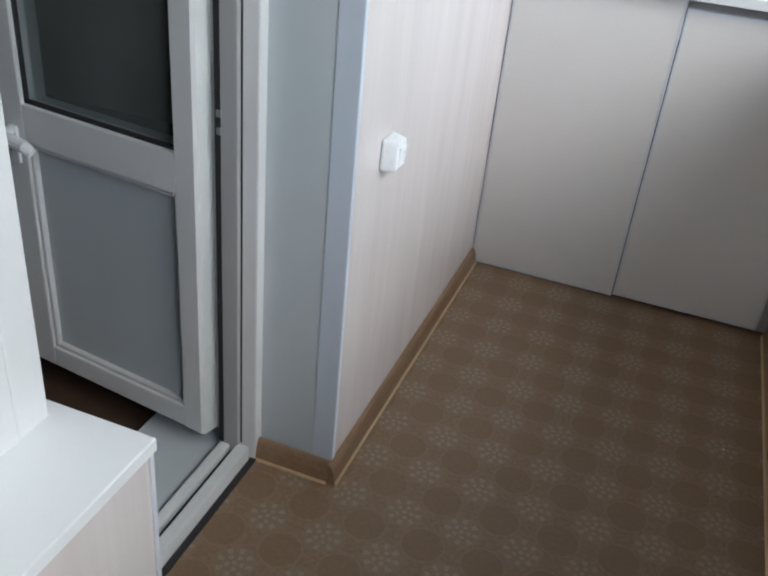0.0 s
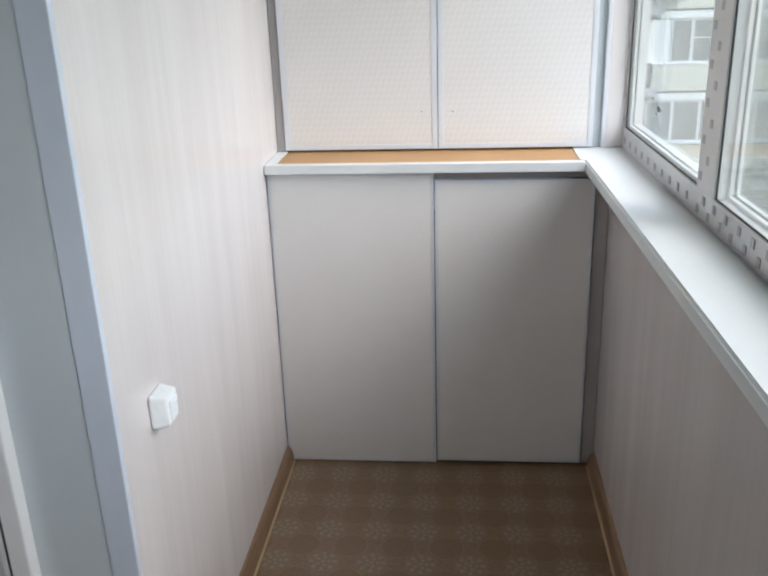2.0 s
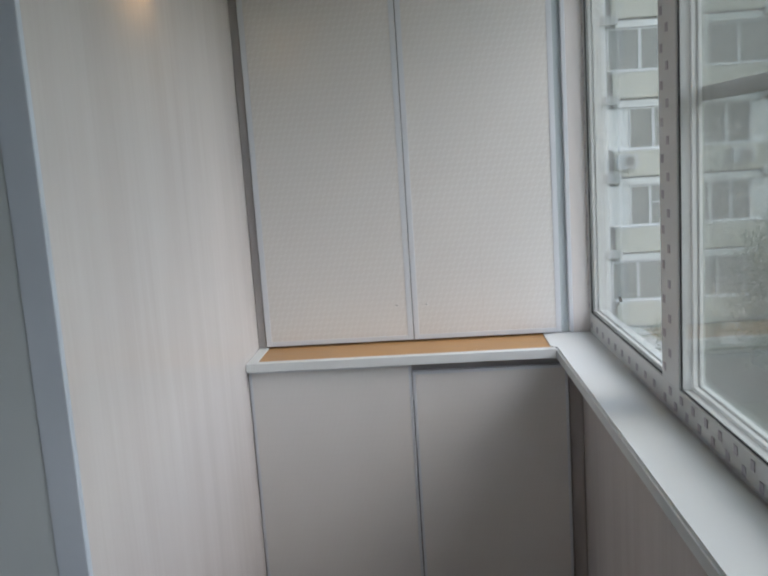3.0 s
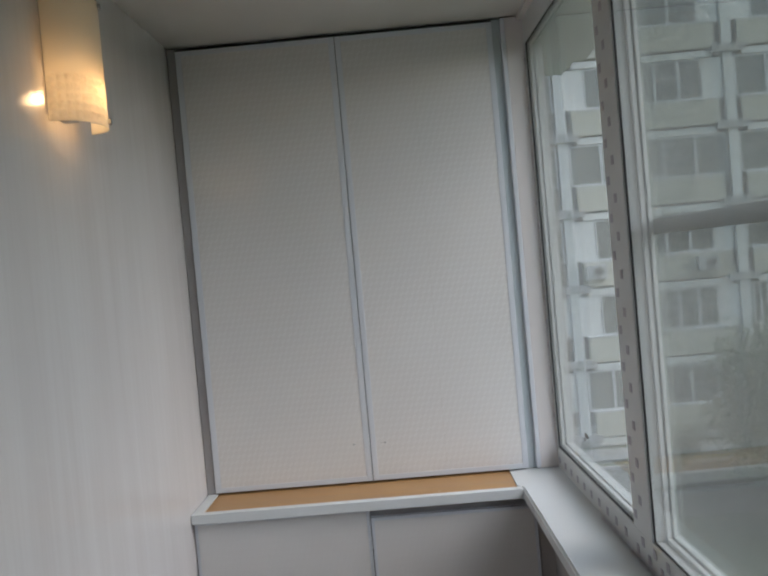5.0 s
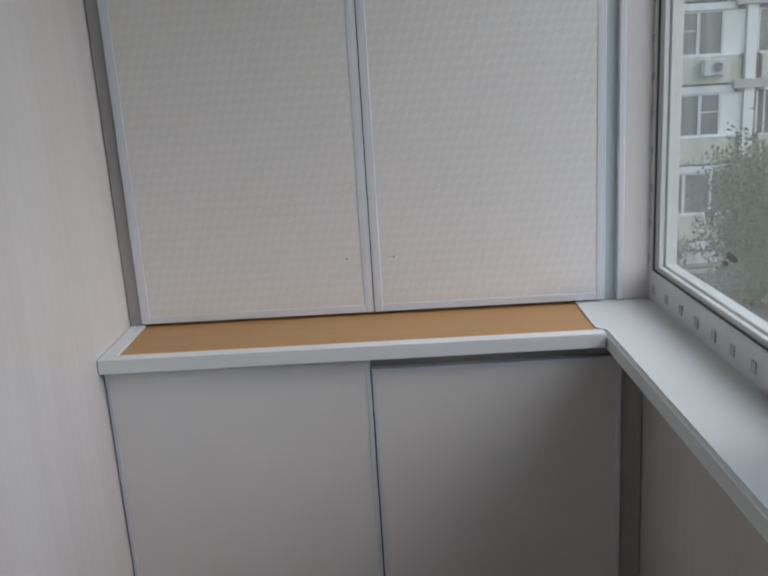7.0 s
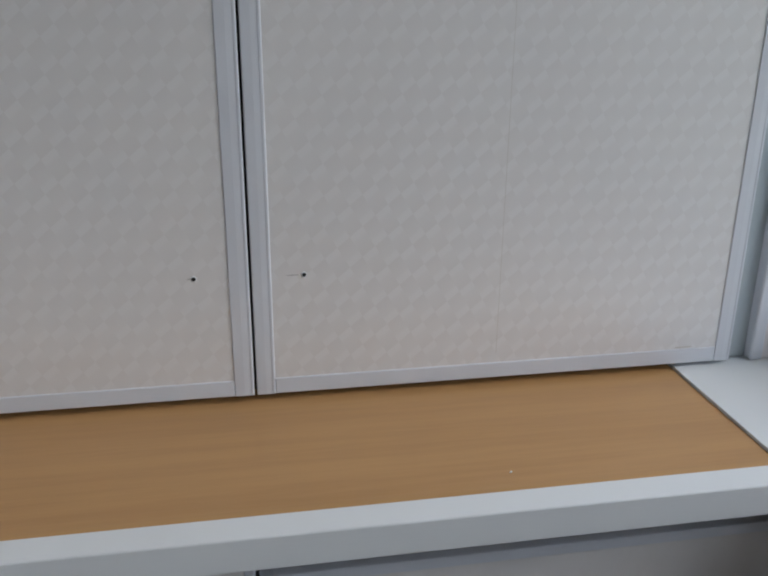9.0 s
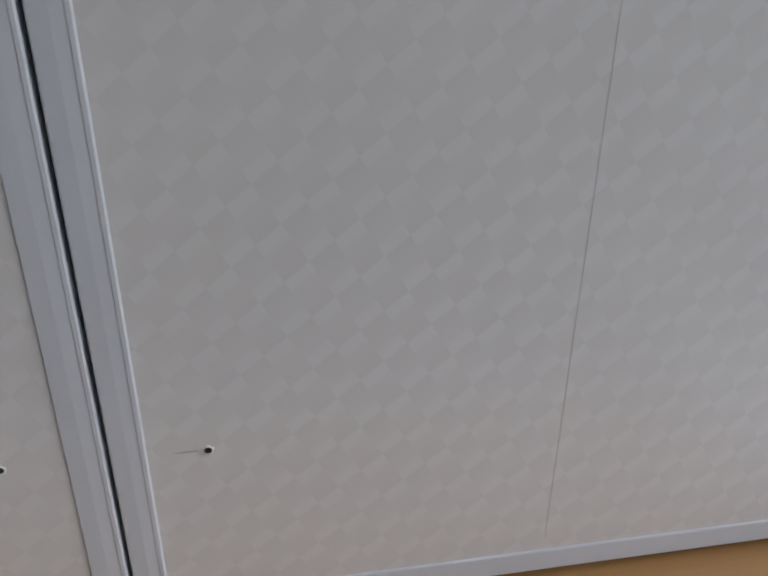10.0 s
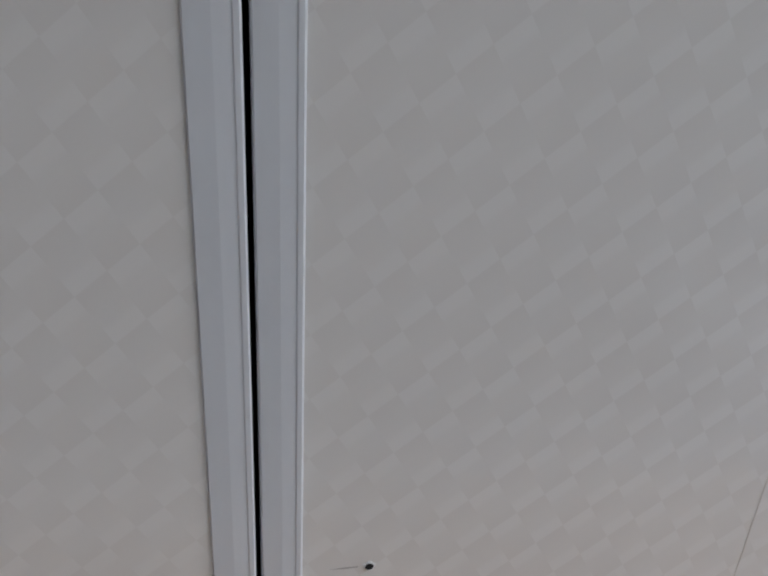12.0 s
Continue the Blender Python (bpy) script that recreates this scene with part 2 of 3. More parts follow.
M_FACADE = mottled("white_facade_paint", (0.76, 0.76, 0.73), (0.83, 0.83, 0.79), 0.8, 0.8, 20, 0.002)
M_BASE = mottled("pale_basement_wall", (0.50, 0.51, 0.50), (0.58, 0.585, 0.57), 0.6, 0.85, 20, 0.002)
M_FARGLASS = mottled("far_window_glass", (0.12, 0.13, 0.12), (0.24, 0.25, 0.235), 0.9, 0.12, 8, 0.0)
M_FARFRAME = mottled("far_window_frame", (0.62, 0.63, 0.63), (0.70, 0.71, 0.70), 2, 0.6, 20, 0.0)
M_FARSHADE = mottled("painted_recess_shade", (0.13, 0.13, 0.125), (0.18, 0.18, 0.17), 2, 0.8, 20, 0.0)
M_GRASS = mottled("lawn", (0.055, 0.085, 0.03), (0.10, 0.125, 0.055), 0.5, 0.9, 12, 0.01)
M_ASPHALT = mottled("worn_asphalt", (0.07, 0.07, 0.068), (0.12, 0.12, 0.115), 0.5, 0.85, 30, 0.004)
M_LEAF = mottled("leaf_green", (0.105, 0.155, 0.065), (0.165, 0.225, 0.105), 0.8, 0.6, 6, 0.0)
M_BARK = mottled("bark", (0.09, 0.075, 0.06), (0.15, 0.13, 0.11), 4, 0.9, 30, 0.006)


# ---- mesh helpers ----
def link(name, bm, mat, parent=None, label=""):
    me = bpy.data.meshes.new(name)
    bm.normal_update()
    bm.to_mesh(me)
    bm.free()
    for m in mat if isinstance(mat, (list, tuple)) else [mat]:
        me.materials.append(m)
    ob = new(name, me)
    if parent is not None:
        ob.parent = parent
    if label:
        tagged(ob, label)
    return ob


def part(name, bm, mat, parent, label=""):
    return link(name, bm, mat, parent, label)


def thing(name, label, category, group="", kind="", at=None):
    ob = new(name)
    ob.empty_display_size = 0.05
    if at is not None:
        ob.matrix_world = at
    return tagged(ob, label, category, group, kind)


def bm_box(x0, x1, y0, y1, z0, z1, bevel=0.0, segs=2, bm=None):
    """A box between two corners, its edges rounded."""
    own = bmesh.new()
    bmesh.ops.create_cube(own, size=1)
    for v in own.verts:
        v.co = Vector(((x0 + x1) / 2 + v.co.x * (x1 - x0), (y0 + y1) / 2 + v.co.y * (y1 - y0), (z0 + z1) / 2 + v.co.z * (z1 - z0)))
    if bevel:
        bmesh.ops.bevel(own, geom=own.edges[:], offset=bevel, segments=segs, profile=0.6, affect="EDGES")
    if bm is None:
        return own
    me = bpy.data.meshes.new("tmp")
    own.to_mesh(me)
    own.free()
    bm.from_mesh(me)
    bpy.data.meshes.remove(me)
    return bm


def bm_sweep(profile, a, b, frame_x, frame_z):
    """A closed profile of (u, w) pairs carried from a to b."""
    bm = bmesh.new()
    a, b, fx, fz = Vector(a), Vector(b), Vector(frame_x), Vector(frame_z)
    rings = [[bm.verts.new(c + fx * u + fz * w) for u, w in profile] for c in (a, b)]
    n = len(profile)
    for i in range(n):
        bm.faces.new((rings[0][i], rings[0][(i + 1) % n], rings[1][(i + 1) % n], rings[1][i]))
    bm.faces.new(rings[0][::-1])
    bm.faces.new(rings[1])
    bmesh.ops.recalc_face_normals(bm, faces=bm.faces[:])
    return bm


def bm_tube(points, radii, sides=8, bm=None):
    """A round tube along points."""
    bm = bm or bmesh.new()
    rings = []
    for i, p in enumerate(points):
        q0, q1 = Vector(points[max(i - 1, 0)]), Vector(points[min(i + 1, len(points) - 1)])
        d = (q1 - q0).normalized()
        s = d.cross(Vector((0.3, 0.9, 0.31))).normalized()
        t = d.cross(s)
        rings.append([bm.verts.new(Vector(p) + (s * math.cos(k * math.tau / sides) + t * math.sin(k * math.tau / sides)) * radii[i]) for k in range(sides)])
    for r0, r1 in zip(rings, rings[1:]):
        for k in range(sides):
            bm.faces.new((r0[k], r0[(k + 1) % sides], r1[(k + 1) % sides], r1[k]))
    bm.faces.new(rings[0][::-1])
    bm.faces.new(rings[-1])
    return bm


def smooth(ob):
    for f in ob.data.polygons:
        f.use_smooth = True
    return ob


# ---- plan of the balcony (metres) ----
SILL_Z, CEIL_Z = 1.055, 2.470
DOOR_Y = 0.188           # front of the upper cabinet
WALL_R = 1.055           # inner face of the parapet
CORNER_Y = -1.260        # edge of the doorway
BACK_Y = -3.35

# floor, ceiling, walls
link("floor", bm_box(-0.235, 1.06, BACK_Y, 0.75, -0.12, 0.0), M_FLOOR)
tagged(bpy.data.objects["floor"], "brown sheet flooring with flowers and medallions", "floor", kind="structure")
tagged(link("ceiling", bm_box(-0.30, 1.30, BACK_Y, 0.80, CEIL_Z, CEIL_Z + 0.10), M_CEIL), "pale matt panelled balcony ceiling", "ceiling", kind="structure")
tagged(link("wall_left", bm_box(-0.21, 0.0, CORNER_Y, 0.75, -0.02, CEIL_Z), M_PANEL), "wall of pale pinkish streaked plastic panels", "wall", kind="structure")
tagged(link("wall_lintel", bm_box(-0.21, 0.0, BACK_Y, CORNER_Y, 2.16, CEIL_Z), M_PANEL), "panelled wall above the balcony door", "wall", kind="structure")
tagged(link("wall_parapet", bm_box(WALL_R, 1.24, BACK_Y, 0.75, -0.12, SILL_Z - 0.038), M_PANEL), "parapet wall of pale pinkish streaked panels", "wall", kind="structure")
tagged(link("wall_end", bm_box(-0.3, 1.4, BACK_Y - 0.1, BACK_Y, -0.12, CEIL_Z), M_PANEL), "unseen end wall of streaked panels, set close to limit daylight", "wall", kind="structure")
tagged(link("wall_cabinet_back", bm_box(-0.3, 1.24, 0.75, 0.85, -0.12, CEIL_Z), M_ROOM), "wall behind the built-in cabinet", "wall", kind="structure")
tagged(link("wall_above_window", bm_box(1.10, 1.45, BACK_Y, 0.85, 2.455, 2.60), M_CEIL), "strip of wall above the window", "wall", kind="structure")
tagged(link("wall_corner_outside", bm_box(1.128, 1.178, 0.226, 0.85, SILL_Z - 0.036, 2.455), M_CONCRETE), "masonry corner beside the window", "wall", kind="structure")

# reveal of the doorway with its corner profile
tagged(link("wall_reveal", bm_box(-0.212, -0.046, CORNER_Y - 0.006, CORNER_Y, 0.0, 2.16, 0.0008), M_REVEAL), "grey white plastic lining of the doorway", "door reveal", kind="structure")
tagged(link("corner_trim", bm_sweep([(0.0025, 0.0), (0.0025, -0.0075), (0.001, -0.0085), (-0.050, -0.0075), (-0.050, -0.0062), (-0.006, -0.0062), (0.0005, 0.0), (0.0005, 0.006), (0.0025, 0.006)],
       (0.0, CORNER_Y, 0.0), (0.0, CORNER_Y, 2.16), (1, 0, 0), (0, 1, 0)), M_TRIM), "bluish white plastic corner profile", "trim", kind="structure")
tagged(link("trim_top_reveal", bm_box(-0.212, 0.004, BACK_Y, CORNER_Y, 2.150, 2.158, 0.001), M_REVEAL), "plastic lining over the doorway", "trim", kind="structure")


# skirting boards: a rounded brown body with a paler lip on the floor
SKIRT = [(0, 0), (0.021, 0), (0.021, 0.010), (0.018, 0.032), (0.0125, 0.049), (0.007, 0.056), (0.0, 0.058)]
SKIRT_LIP = [(0.0205, 0.0), (0.0262, 0.0), (0.0258, 0.003), (0.0205, 0.0065)]


def skirting(a, b, out):
    ob = thing("baseboard", "brown wood-grain plastic skirting with a pale lip", "skirting board", "skirting boards", "structure")
    part("body", bm_sweep(SKIRT, a, b, out, (0, 0, 1)), M_SKIRT, ob)
    part("lip", bm_sweep(SKIRT_LIP, a, b, out, (0, 0, 1)), M_SKIRTLIP, ob, "pale flexible lip")
    return ob


skirting((0.0, CORNER_Y - 0.030, 0), (0.0, -0.004, 0), (1, 0, 0))
skirting((-0.205, CORNER_Y - 0.012, 0), (0.0, CORNER_Y - 0.012, 0), (0, -1, 0))
skirting((WALL_R, BACK_Y, 0), (WALL_R, -0.004, 0), (-1, 0, 0))


# ---- window sill and cabinet ledge ----
bm = bmesh.new()
outline = [(0.9605, 0.204), (0.9605, 0.010), (0.973, -0.004), (1.038, BACK_Y), (1.26, BACK_Y), (1.122, 0.220)]
top = [bm.verts.new((x, y, SILL_Z)) for x, y in outline]
bot = [bm.verts.new((x, y, SILL_Z - 0.038)) for x, y in outline]
bm.faces.new(top)
bm.faces.new(bot[::-1])
for i in range(len(outline)):
    bm.faces.new((top[i], bot[i], bot[(i + 1) % 6], top[(i + 1) % 6]))
bmesh.ops.recalc_face_normals(bm, faces=bm.faces[:])
bmesh.ops.bevel(bm, geom=[e for e in bm.edges if all(v.co.x < 1.05 for v in e.verts) and any(v.co.y < 0.005 for v in e.verts) and abs(e.verts[0].co.z - e.verts[1].co.z) < 1e-4], offset=0.006, segments=3, affect="EDGES")
tagged(link("window_sill", bm, M_SILL), "long glossy white plastic window sill", "window sill", kind="structure")

ledge = thing("cabinet_ledge", "white edged ledge with a beech board over the low cabinet", "ledge")
part("front_profile", bm_box(0.002, 0.9715, -0.0245, 0.0030, SILL_Z - 0.0285, SILL_Z + 0.0005, 0.002, 3), M_SILL, ledge, "white rounded front profile")
part("side_profile", bm_box(0.002, 0.034, 0.0035, 0.200, SILL_Z - 0.026, SILL_Z + 0.0005, 0.002), M_SILL, ledge, "white side strip")
part("board", bm_box(0.0345, 0.9600, 0.0035, 0.215, SILL_Z - 0.024, SILL_Z - 0.0025, 0.001), M_WOODTOP, ledge, "beech-coloured laminated board")


# ---- the built-in cabinet ----
def framed_door(name, x0, x1, y, z0, z1, label, group, prof=0.019, foot=0.026, facing=None):
    """A flat board door with plastic edge profiles all round."""
    d = thing(name, label, "cabinet door", group)
    part("panel", bm_box(x0 + 0.004, x1 - 0.004, y + 0.0014, y + 0.018, z0 + 0.004, z1 - 0.004), facing or M_DIAMOND, d)

    def upright(xa, xb, lip):
        """An edge profile: nearly flat, with a thin raised lip along one side."""
        w = xb - xa
        shape = [(0, 0.0016), (0.0008, 0.0004), (w * 0.5, 0), (w - 0.0032, 0.0002), (w - 0.0026, -0.0001), (w - 0.0008, -0.0001), (w, 0.0008), (w, 0.020), (0, 0.020)]
        if not lip:
            shape = [(w - u, v) for u, v in shape]
        part("edge_profile", bm_sweep(shape, (xa, y, z0), (xa, y, z1), (1, 0, 0), (0, 1, 0)), M_EDGE, d, "bluish white plastic edge profile")

    upright(x0, x0 + prof, True)
    upright(x1 - prof, x1, True)
    part("edge_profile", bm_box(x0 + prof, x1 - prof, y, y + 0.020, z0, z0 + foot, 0.0012), M_EDGE, d, "bluish white plastic edge profile")
    part("edge_profile", bm_box(x0 + prof, x1 - prof, y, y + 0.020, z1 - foot, z1, 0.0012), M_EDGE, d, "bluish white plastic edge profile")
    return d


UZ0, UZ1 = SILL_Z + 0.0048, 2.456
up_l = framed_door("upper_cabinet_door", 0.029, 0.5288, DOOR_Y, UZ0, UZ1, "tall pale diamond-patterned cabinet door, shut", "upper cabinet doors", 0.0185, 0.016)
up_r = framed_door("upper_cabinet_door", 0.5312, 1.0205, DOOR_Y, UZ0, UZ1, "tall pale diamond-patterned cabinet door beside the window, shut", "upper cabinet doors", 0.0175, 0.016)
# thin printed joint line and the drilled handle holes with their scratches
part("joint_line", bm_box(0.7655, 0.7659, DOOR_Y + 0.00132, DOOR_Y + 0.0030, UZ0 + 0.026, UZ1 - 0.026), M_JOINT, up_r, "fine joint in the facing")


def drilled_hole(x, z, parent):
    bmh = bmesh.new()
    outer, inner, deep = [], [], []
    for k in range(14):
        c, s = math.cos(k * math.tau / 14), math.sin(k * math.tau / 14)
        ra = 0.0030 + 0.0005 * math.sin(k * 2.3)
        outer.append(bmh.verts.new((x + ra * c, DOOR_Y + 0.0012, z + ra * s)))
        inner.append(bmh.verts.new((x + 0.0020 * c, DOOR_Y + 0.0006, z + 0.0020 * s)))
    for k in range(14):
        bmh.faces.new((outer[k], outer[(k + 1) % 14], inner[(k + 1) % 14], inner[k]))
    bmesh.ops.recalc_face_normals(bmh, faces=bmh.faces[:])
    part("hole_rim", bmh, M_WHITE, parent, "chipped white rim of a drilled hole")
    bmc = bmesh.new()
    bmesh.ops.create_circle(bmc, cap_ends=True, segments=14, radius=0.0020, matrix=Matrix.Translation((x, DOOR_Y + 0.0009, z)) @ Matrix.Rotation(radians(90), 4, "X"))
    part("hole", bmc, M_GAPSHADE, parent, "drilled handle hole, its shade a black disc")


def scratch(x0, x1, z, parent):
    bms = bmesh.new()
    vs = [bms.verts.new((x0, DOOR_Y + 0.0011, z)), bms.verts.new(((x0 + x1) / 2, DOOR_Y + 0.0011, z - 0.0004)), bms.verts.new((x1, DOOR_Y + 0.0011, z - 0.0001)),
          bms.verts.new((x1, DOOR_Y + 0.0011, z + 0.0005)), bms.verts.new(((x0 + x1) / 2, DOOR_Y + 0.0011, z + 0.0005))]
    bms.faces.new(vs)
    bmesh.ops.recalc_face_normals(bms, faces=bms.faces[:])
    part("scratch", bms, M_DARKPVC, parent, "short pencil-like scratch")


part("scuff", bm_box(0.957, 0.975, DOOR_Y - 0.0004, DOOR_Y + 0.0002, 1.0780, 1.0790), M_JOINT, up_r, "short grey scuff")
drilled_hole(0.5785, 1.178, up_r)
scratch(0.5605, 0.5735, 1.178, up_r)
drilled_hole(0.4800, 1.179, up_l)
scratch(0.4735, 0.478, 1.179, up_l)

framed_door("lower_cabinet_door", 0.0025, 0.5205, 0.0, 0.004, SILL_Z - 0.0305, "low pale cabinet door, shut", "lower cabinet doors", 0.009, 0.008, M_PLAIN)
framed_door("lower_cabinet_door", 0.5235, 1.009, 0.003, 0.010, 0.998, "low pale cabinet door hanging a little lower, shut", "lower cabinet doors", 0.009, 0.010, M_PLAIN)

body = thing("built_in_cabinet", "white carcass of the built-in balcony cabinet", "cabinet")
part("carcass_back", bm_box(0.003, 1.05, 0.60, 0.62, 0.0, 2.46), M_GAPSHADE, body)
part("low_frame", bm_box(0.003, 1.010, 0.027, 0.033, 0.0, SILL_Z - 0.036), M_GAPSHADE, body)
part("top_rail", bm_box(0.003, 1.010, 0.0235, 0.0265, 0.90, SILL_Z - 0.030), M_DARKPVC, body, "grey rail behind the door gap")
part("high_frame", bm_box(0.003, 1.046, 0.2165, 0.222, SILL_Z - 0.02, CEIL_Z - 0.002), M_GAPSHADE, body)
part("low_side_strip", bm_box(1.0125, 1.0535, 0.014, 0.020, 0.004, SILL_Z - 0.036, 0.001), M_GREYPVC, body, "grey side strip")
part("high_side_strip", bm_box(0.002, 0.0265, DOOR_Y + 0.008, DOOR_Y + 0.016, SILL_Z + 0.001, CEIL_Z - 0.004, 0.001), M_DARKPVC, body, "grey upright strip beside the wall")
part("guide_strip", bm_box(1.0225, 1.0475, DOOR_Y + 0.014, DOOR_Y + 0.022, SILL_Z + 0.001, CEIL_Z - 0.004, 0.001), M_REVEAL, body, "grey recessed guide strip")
part("corner_profile", bm_box(1.0470, 1.0610, DOOR_Y + 0.002, DOOR_Y + 0.024, SILL_Z + 0.001, CEIL_Z - 0.004, 0.003, 3), M_EDGE, body, "bluish white rounded corner profile")
part("filler_panel", bm_box(1.0615, 1.126, DOOR_Y + 0.005, DOOR_Y + 0.020, SILL_Z + 0.001, CEIL_Z - 0.004, 0.001), M_FILLER, body, "narrow pinkish white filler strip")

# ---- the glazing, set a little askew to the wall ----
WIN = Matrix.Translation((1.115, 0.21, 0.0)) @ Matrix.Rotation(math.atan(0.028), 4, "Z")
window = thing("window_1", "white plastic balcony window with printed protective film", "window", kind="structure", at=WIN)
WZ0, WZ1 = SILL_Z - 0.002, 2.455
S_END = 3.56


def bar(name, s0, s1, n0, n1, z0, z1, mat=M_FRAME, parent=window, bevel=0.003, label=""):
    return part(name, bm_box(n0, n1, -s1, -s0, z0, z1, bevel), mat, parent, label)


LIP = 0.066


def frame_bars():
    bar("bottom_rail", -0.008, S_END, 0.0, 0.049, WZ0, WZ0 + LIP, label="bottom rail with printed film")
    bar("top_rail", -0.008, S_END, 0.0, 0.049, WZ1 - 0.075, WZ1)
    bar("end_post", -0.012, 0.028, 0.0, 0.049, WZ0 + LIP - 0.001, WZ1 - 0.074)
    bar("end_post", 3.44, S_END, 0.0, 0.049, WZ0 + LIP - 0.001, WZ1 - 0.074)
    for s in (0.812, 2.33):
        bar("mullion", s, s + 0.125, -0.001, 0.049, WZ0 + LIP - 0.001, WZ1 - 0.074, label="mullion with printed film")


frame_bars()


def ring_bars(s0, s1, z0, z1, n0, n1, e0, e1, name, mat, label="", bevel=0.0):
    """Four bars round a bay, set in by e0 and reaching to e1."""
    for a in ((-s1 + e0, -s1 + e1, z0 + e0, z1 - e0), (-s0 - e1, -s0 - e0, z0 + e0, z1 - e0),
              (-s1 + e1, -s0 - e1, z0 + e0, z0 + e1), (-s1 + e1, -s0 - e1, z1 - e1, z1 - e0)):
        part(name, bm_box(n0, n1, *a, bevel), mat, window, label)


def glazed_bay(s0, s1, depth):
    """One bay: a thin black gasket, the inner pane, and behind it the spacer bead and the outer pane."""
    z0, z1 = WZ0 + LIP, WZ1 - 0.075
    ring_bars(s0, s1, z0, z1, 0.0035, 0.0068, 0.0, 0.0032, "gasket", M_RUBBER, "black rubber gasket")
    ring_bars(s0, s1, z0, z1, depth, depth + 0.010, 0.0, 0.009, "glazing_bead", M_FRAME, bevel=0.002)
    ring_bars(s0, s1, z0, z1, depth + 0.013, 0.049, 0.002, 0.013, "outer_bead", M_FRAME, bevel=0.002)
    for n, edge in ((0.0070, 0.0005), (depth + 0.0104, 0.004)):
        ob = part("pane", bm_box(n, n + 0.0024, -s1 + edge, -s0 - edge, z0 + edge, z1 - edge), M_GLASS, window)
        ob.visible_shadow = False


glazed_bay(0.028, 0.812, 0.013)
glazed_bay(0.937, 2.33, 0.028)
glazed_bay(2.455, 3.44, 0.018)

# insect screen hung outside on the opening sash
screen = thing("insect_screen", "grey framed insect screen with a cross bar outside the window", "insect screen", at=WIN)
for a in ((0.893, 0.915), (2.350, 2.372)):
    part("upright", bm_box(0.052, 0.066, -a[1], -a[0], 1.10, 2.42, 0.002), M_FRAME, screen)
for a in ((1.10, 1.125), (2.395, 2.42)):
    part("rail", bm_box(0.052, 0.066, -2.350, -0.915, a[0], a[1], 0.002), M_FRAME, screen)
part("cross_bar", bm_box(0.050, 0.068, -2.350, -0.915, 1.746, 1.777, 0.003), M_NETFRAME, screen, "dark grey middle bar")
mesh_sheet = part("mesh", bm_box(0.0585, 0.0595, -2.350, -0.915, 1.125, 2.395), M_NET, screen, "fine grey mesh")
mesh_sheet.visible_shadow = False

# printed marks on the protective film
bm = bm_box(-0.0005, 0.0005, -0.0085, 0.0085, -0.0095, 0.0095, 0.0)
mark_mesh = bpy.data.meshes.new("printed_mark")
bm.to_mesh(mark_mesh)
bm.free()
mark_mesh.materials.append(M_MARK)


def mark(s, z):
    ob = new("printed_mark", mark_mesh)
    ob.parent = window
    ob.location = (-0.0016, -s, z)
    return ob


for k in range(10):
    mark(0.050 + k * 0.0775, WZ0 + 0.030)
for k in range(20):
    mark(0.835 + k * 0.0775, WZ0 + 0.021)
    mark(0.874 + k * 0.0775, WZ0 + 0.047)
for k in range(16):
    mark(0.836, 1.150 + k * 0.080)
    mark(0.876, 1.190 + k * 0.080)

for k in range(17):
    mark(0.0215, 1.145 + k * 0.074).scale = (1, 0.5, 0.8)

# torn lower edge of the protective film, curling over the sill
bm = bmesh.new()
strip = []
for k in range(0, 240):
    u = k * 0.0125
    drop = 0.004 + 0.004 * abs(math.sin(u * 41.0)) + 0.003 * noise.noise(Vector((u * 23.0, 1.7, 0.4)))
    strip.append([bm.verts.new((-0.0018, -u - 0.55, WZ0 + 0.010)), bm.verts.new((-0.0040, -u - 0.55, WZ0 + 0.0045)), bm.verts.new((-0.0045 - drop, -u - 0.55, WZ0 + 0.0032 + 0.002 * abs(math.sin(u * 67.0))))])
for p, q in zip(strip, strip[1:]):
    bm.faces.new((p[0], q[0], q[1], p[1]))
    bm.faces.new((p[1], q[1], q[2], p[2]))
bmesh.ops.solidify(bm, geom=bm.faces[:], thickness=0.0004)
part("film_edge", bm, M_FILM, window, "torn pale edge of the protective film")

# dark smudge and specks on the pane
for s, z, r in ((0.400, 1.230, 0.015), (0.378, 1.215, 0.008), (0.345, 1.199, 0.004), (0.48, 1.172, 0.004)):
    bm = bmesh.new()
    ring = [bm.verts.new((0.0064, -s + r * 1.5 * math.cos(q) * (1 + 0.2 * math.sin(3 * q + s * 90)), z + 0.5 * r * math.sin(q))) for q in (i * math.tau / 12 for i in range(12))]
    bm.faces.new(ring)
    part("dirt_speck", bm, M_NETFRAME, window, "dark dirt speck on the pane")


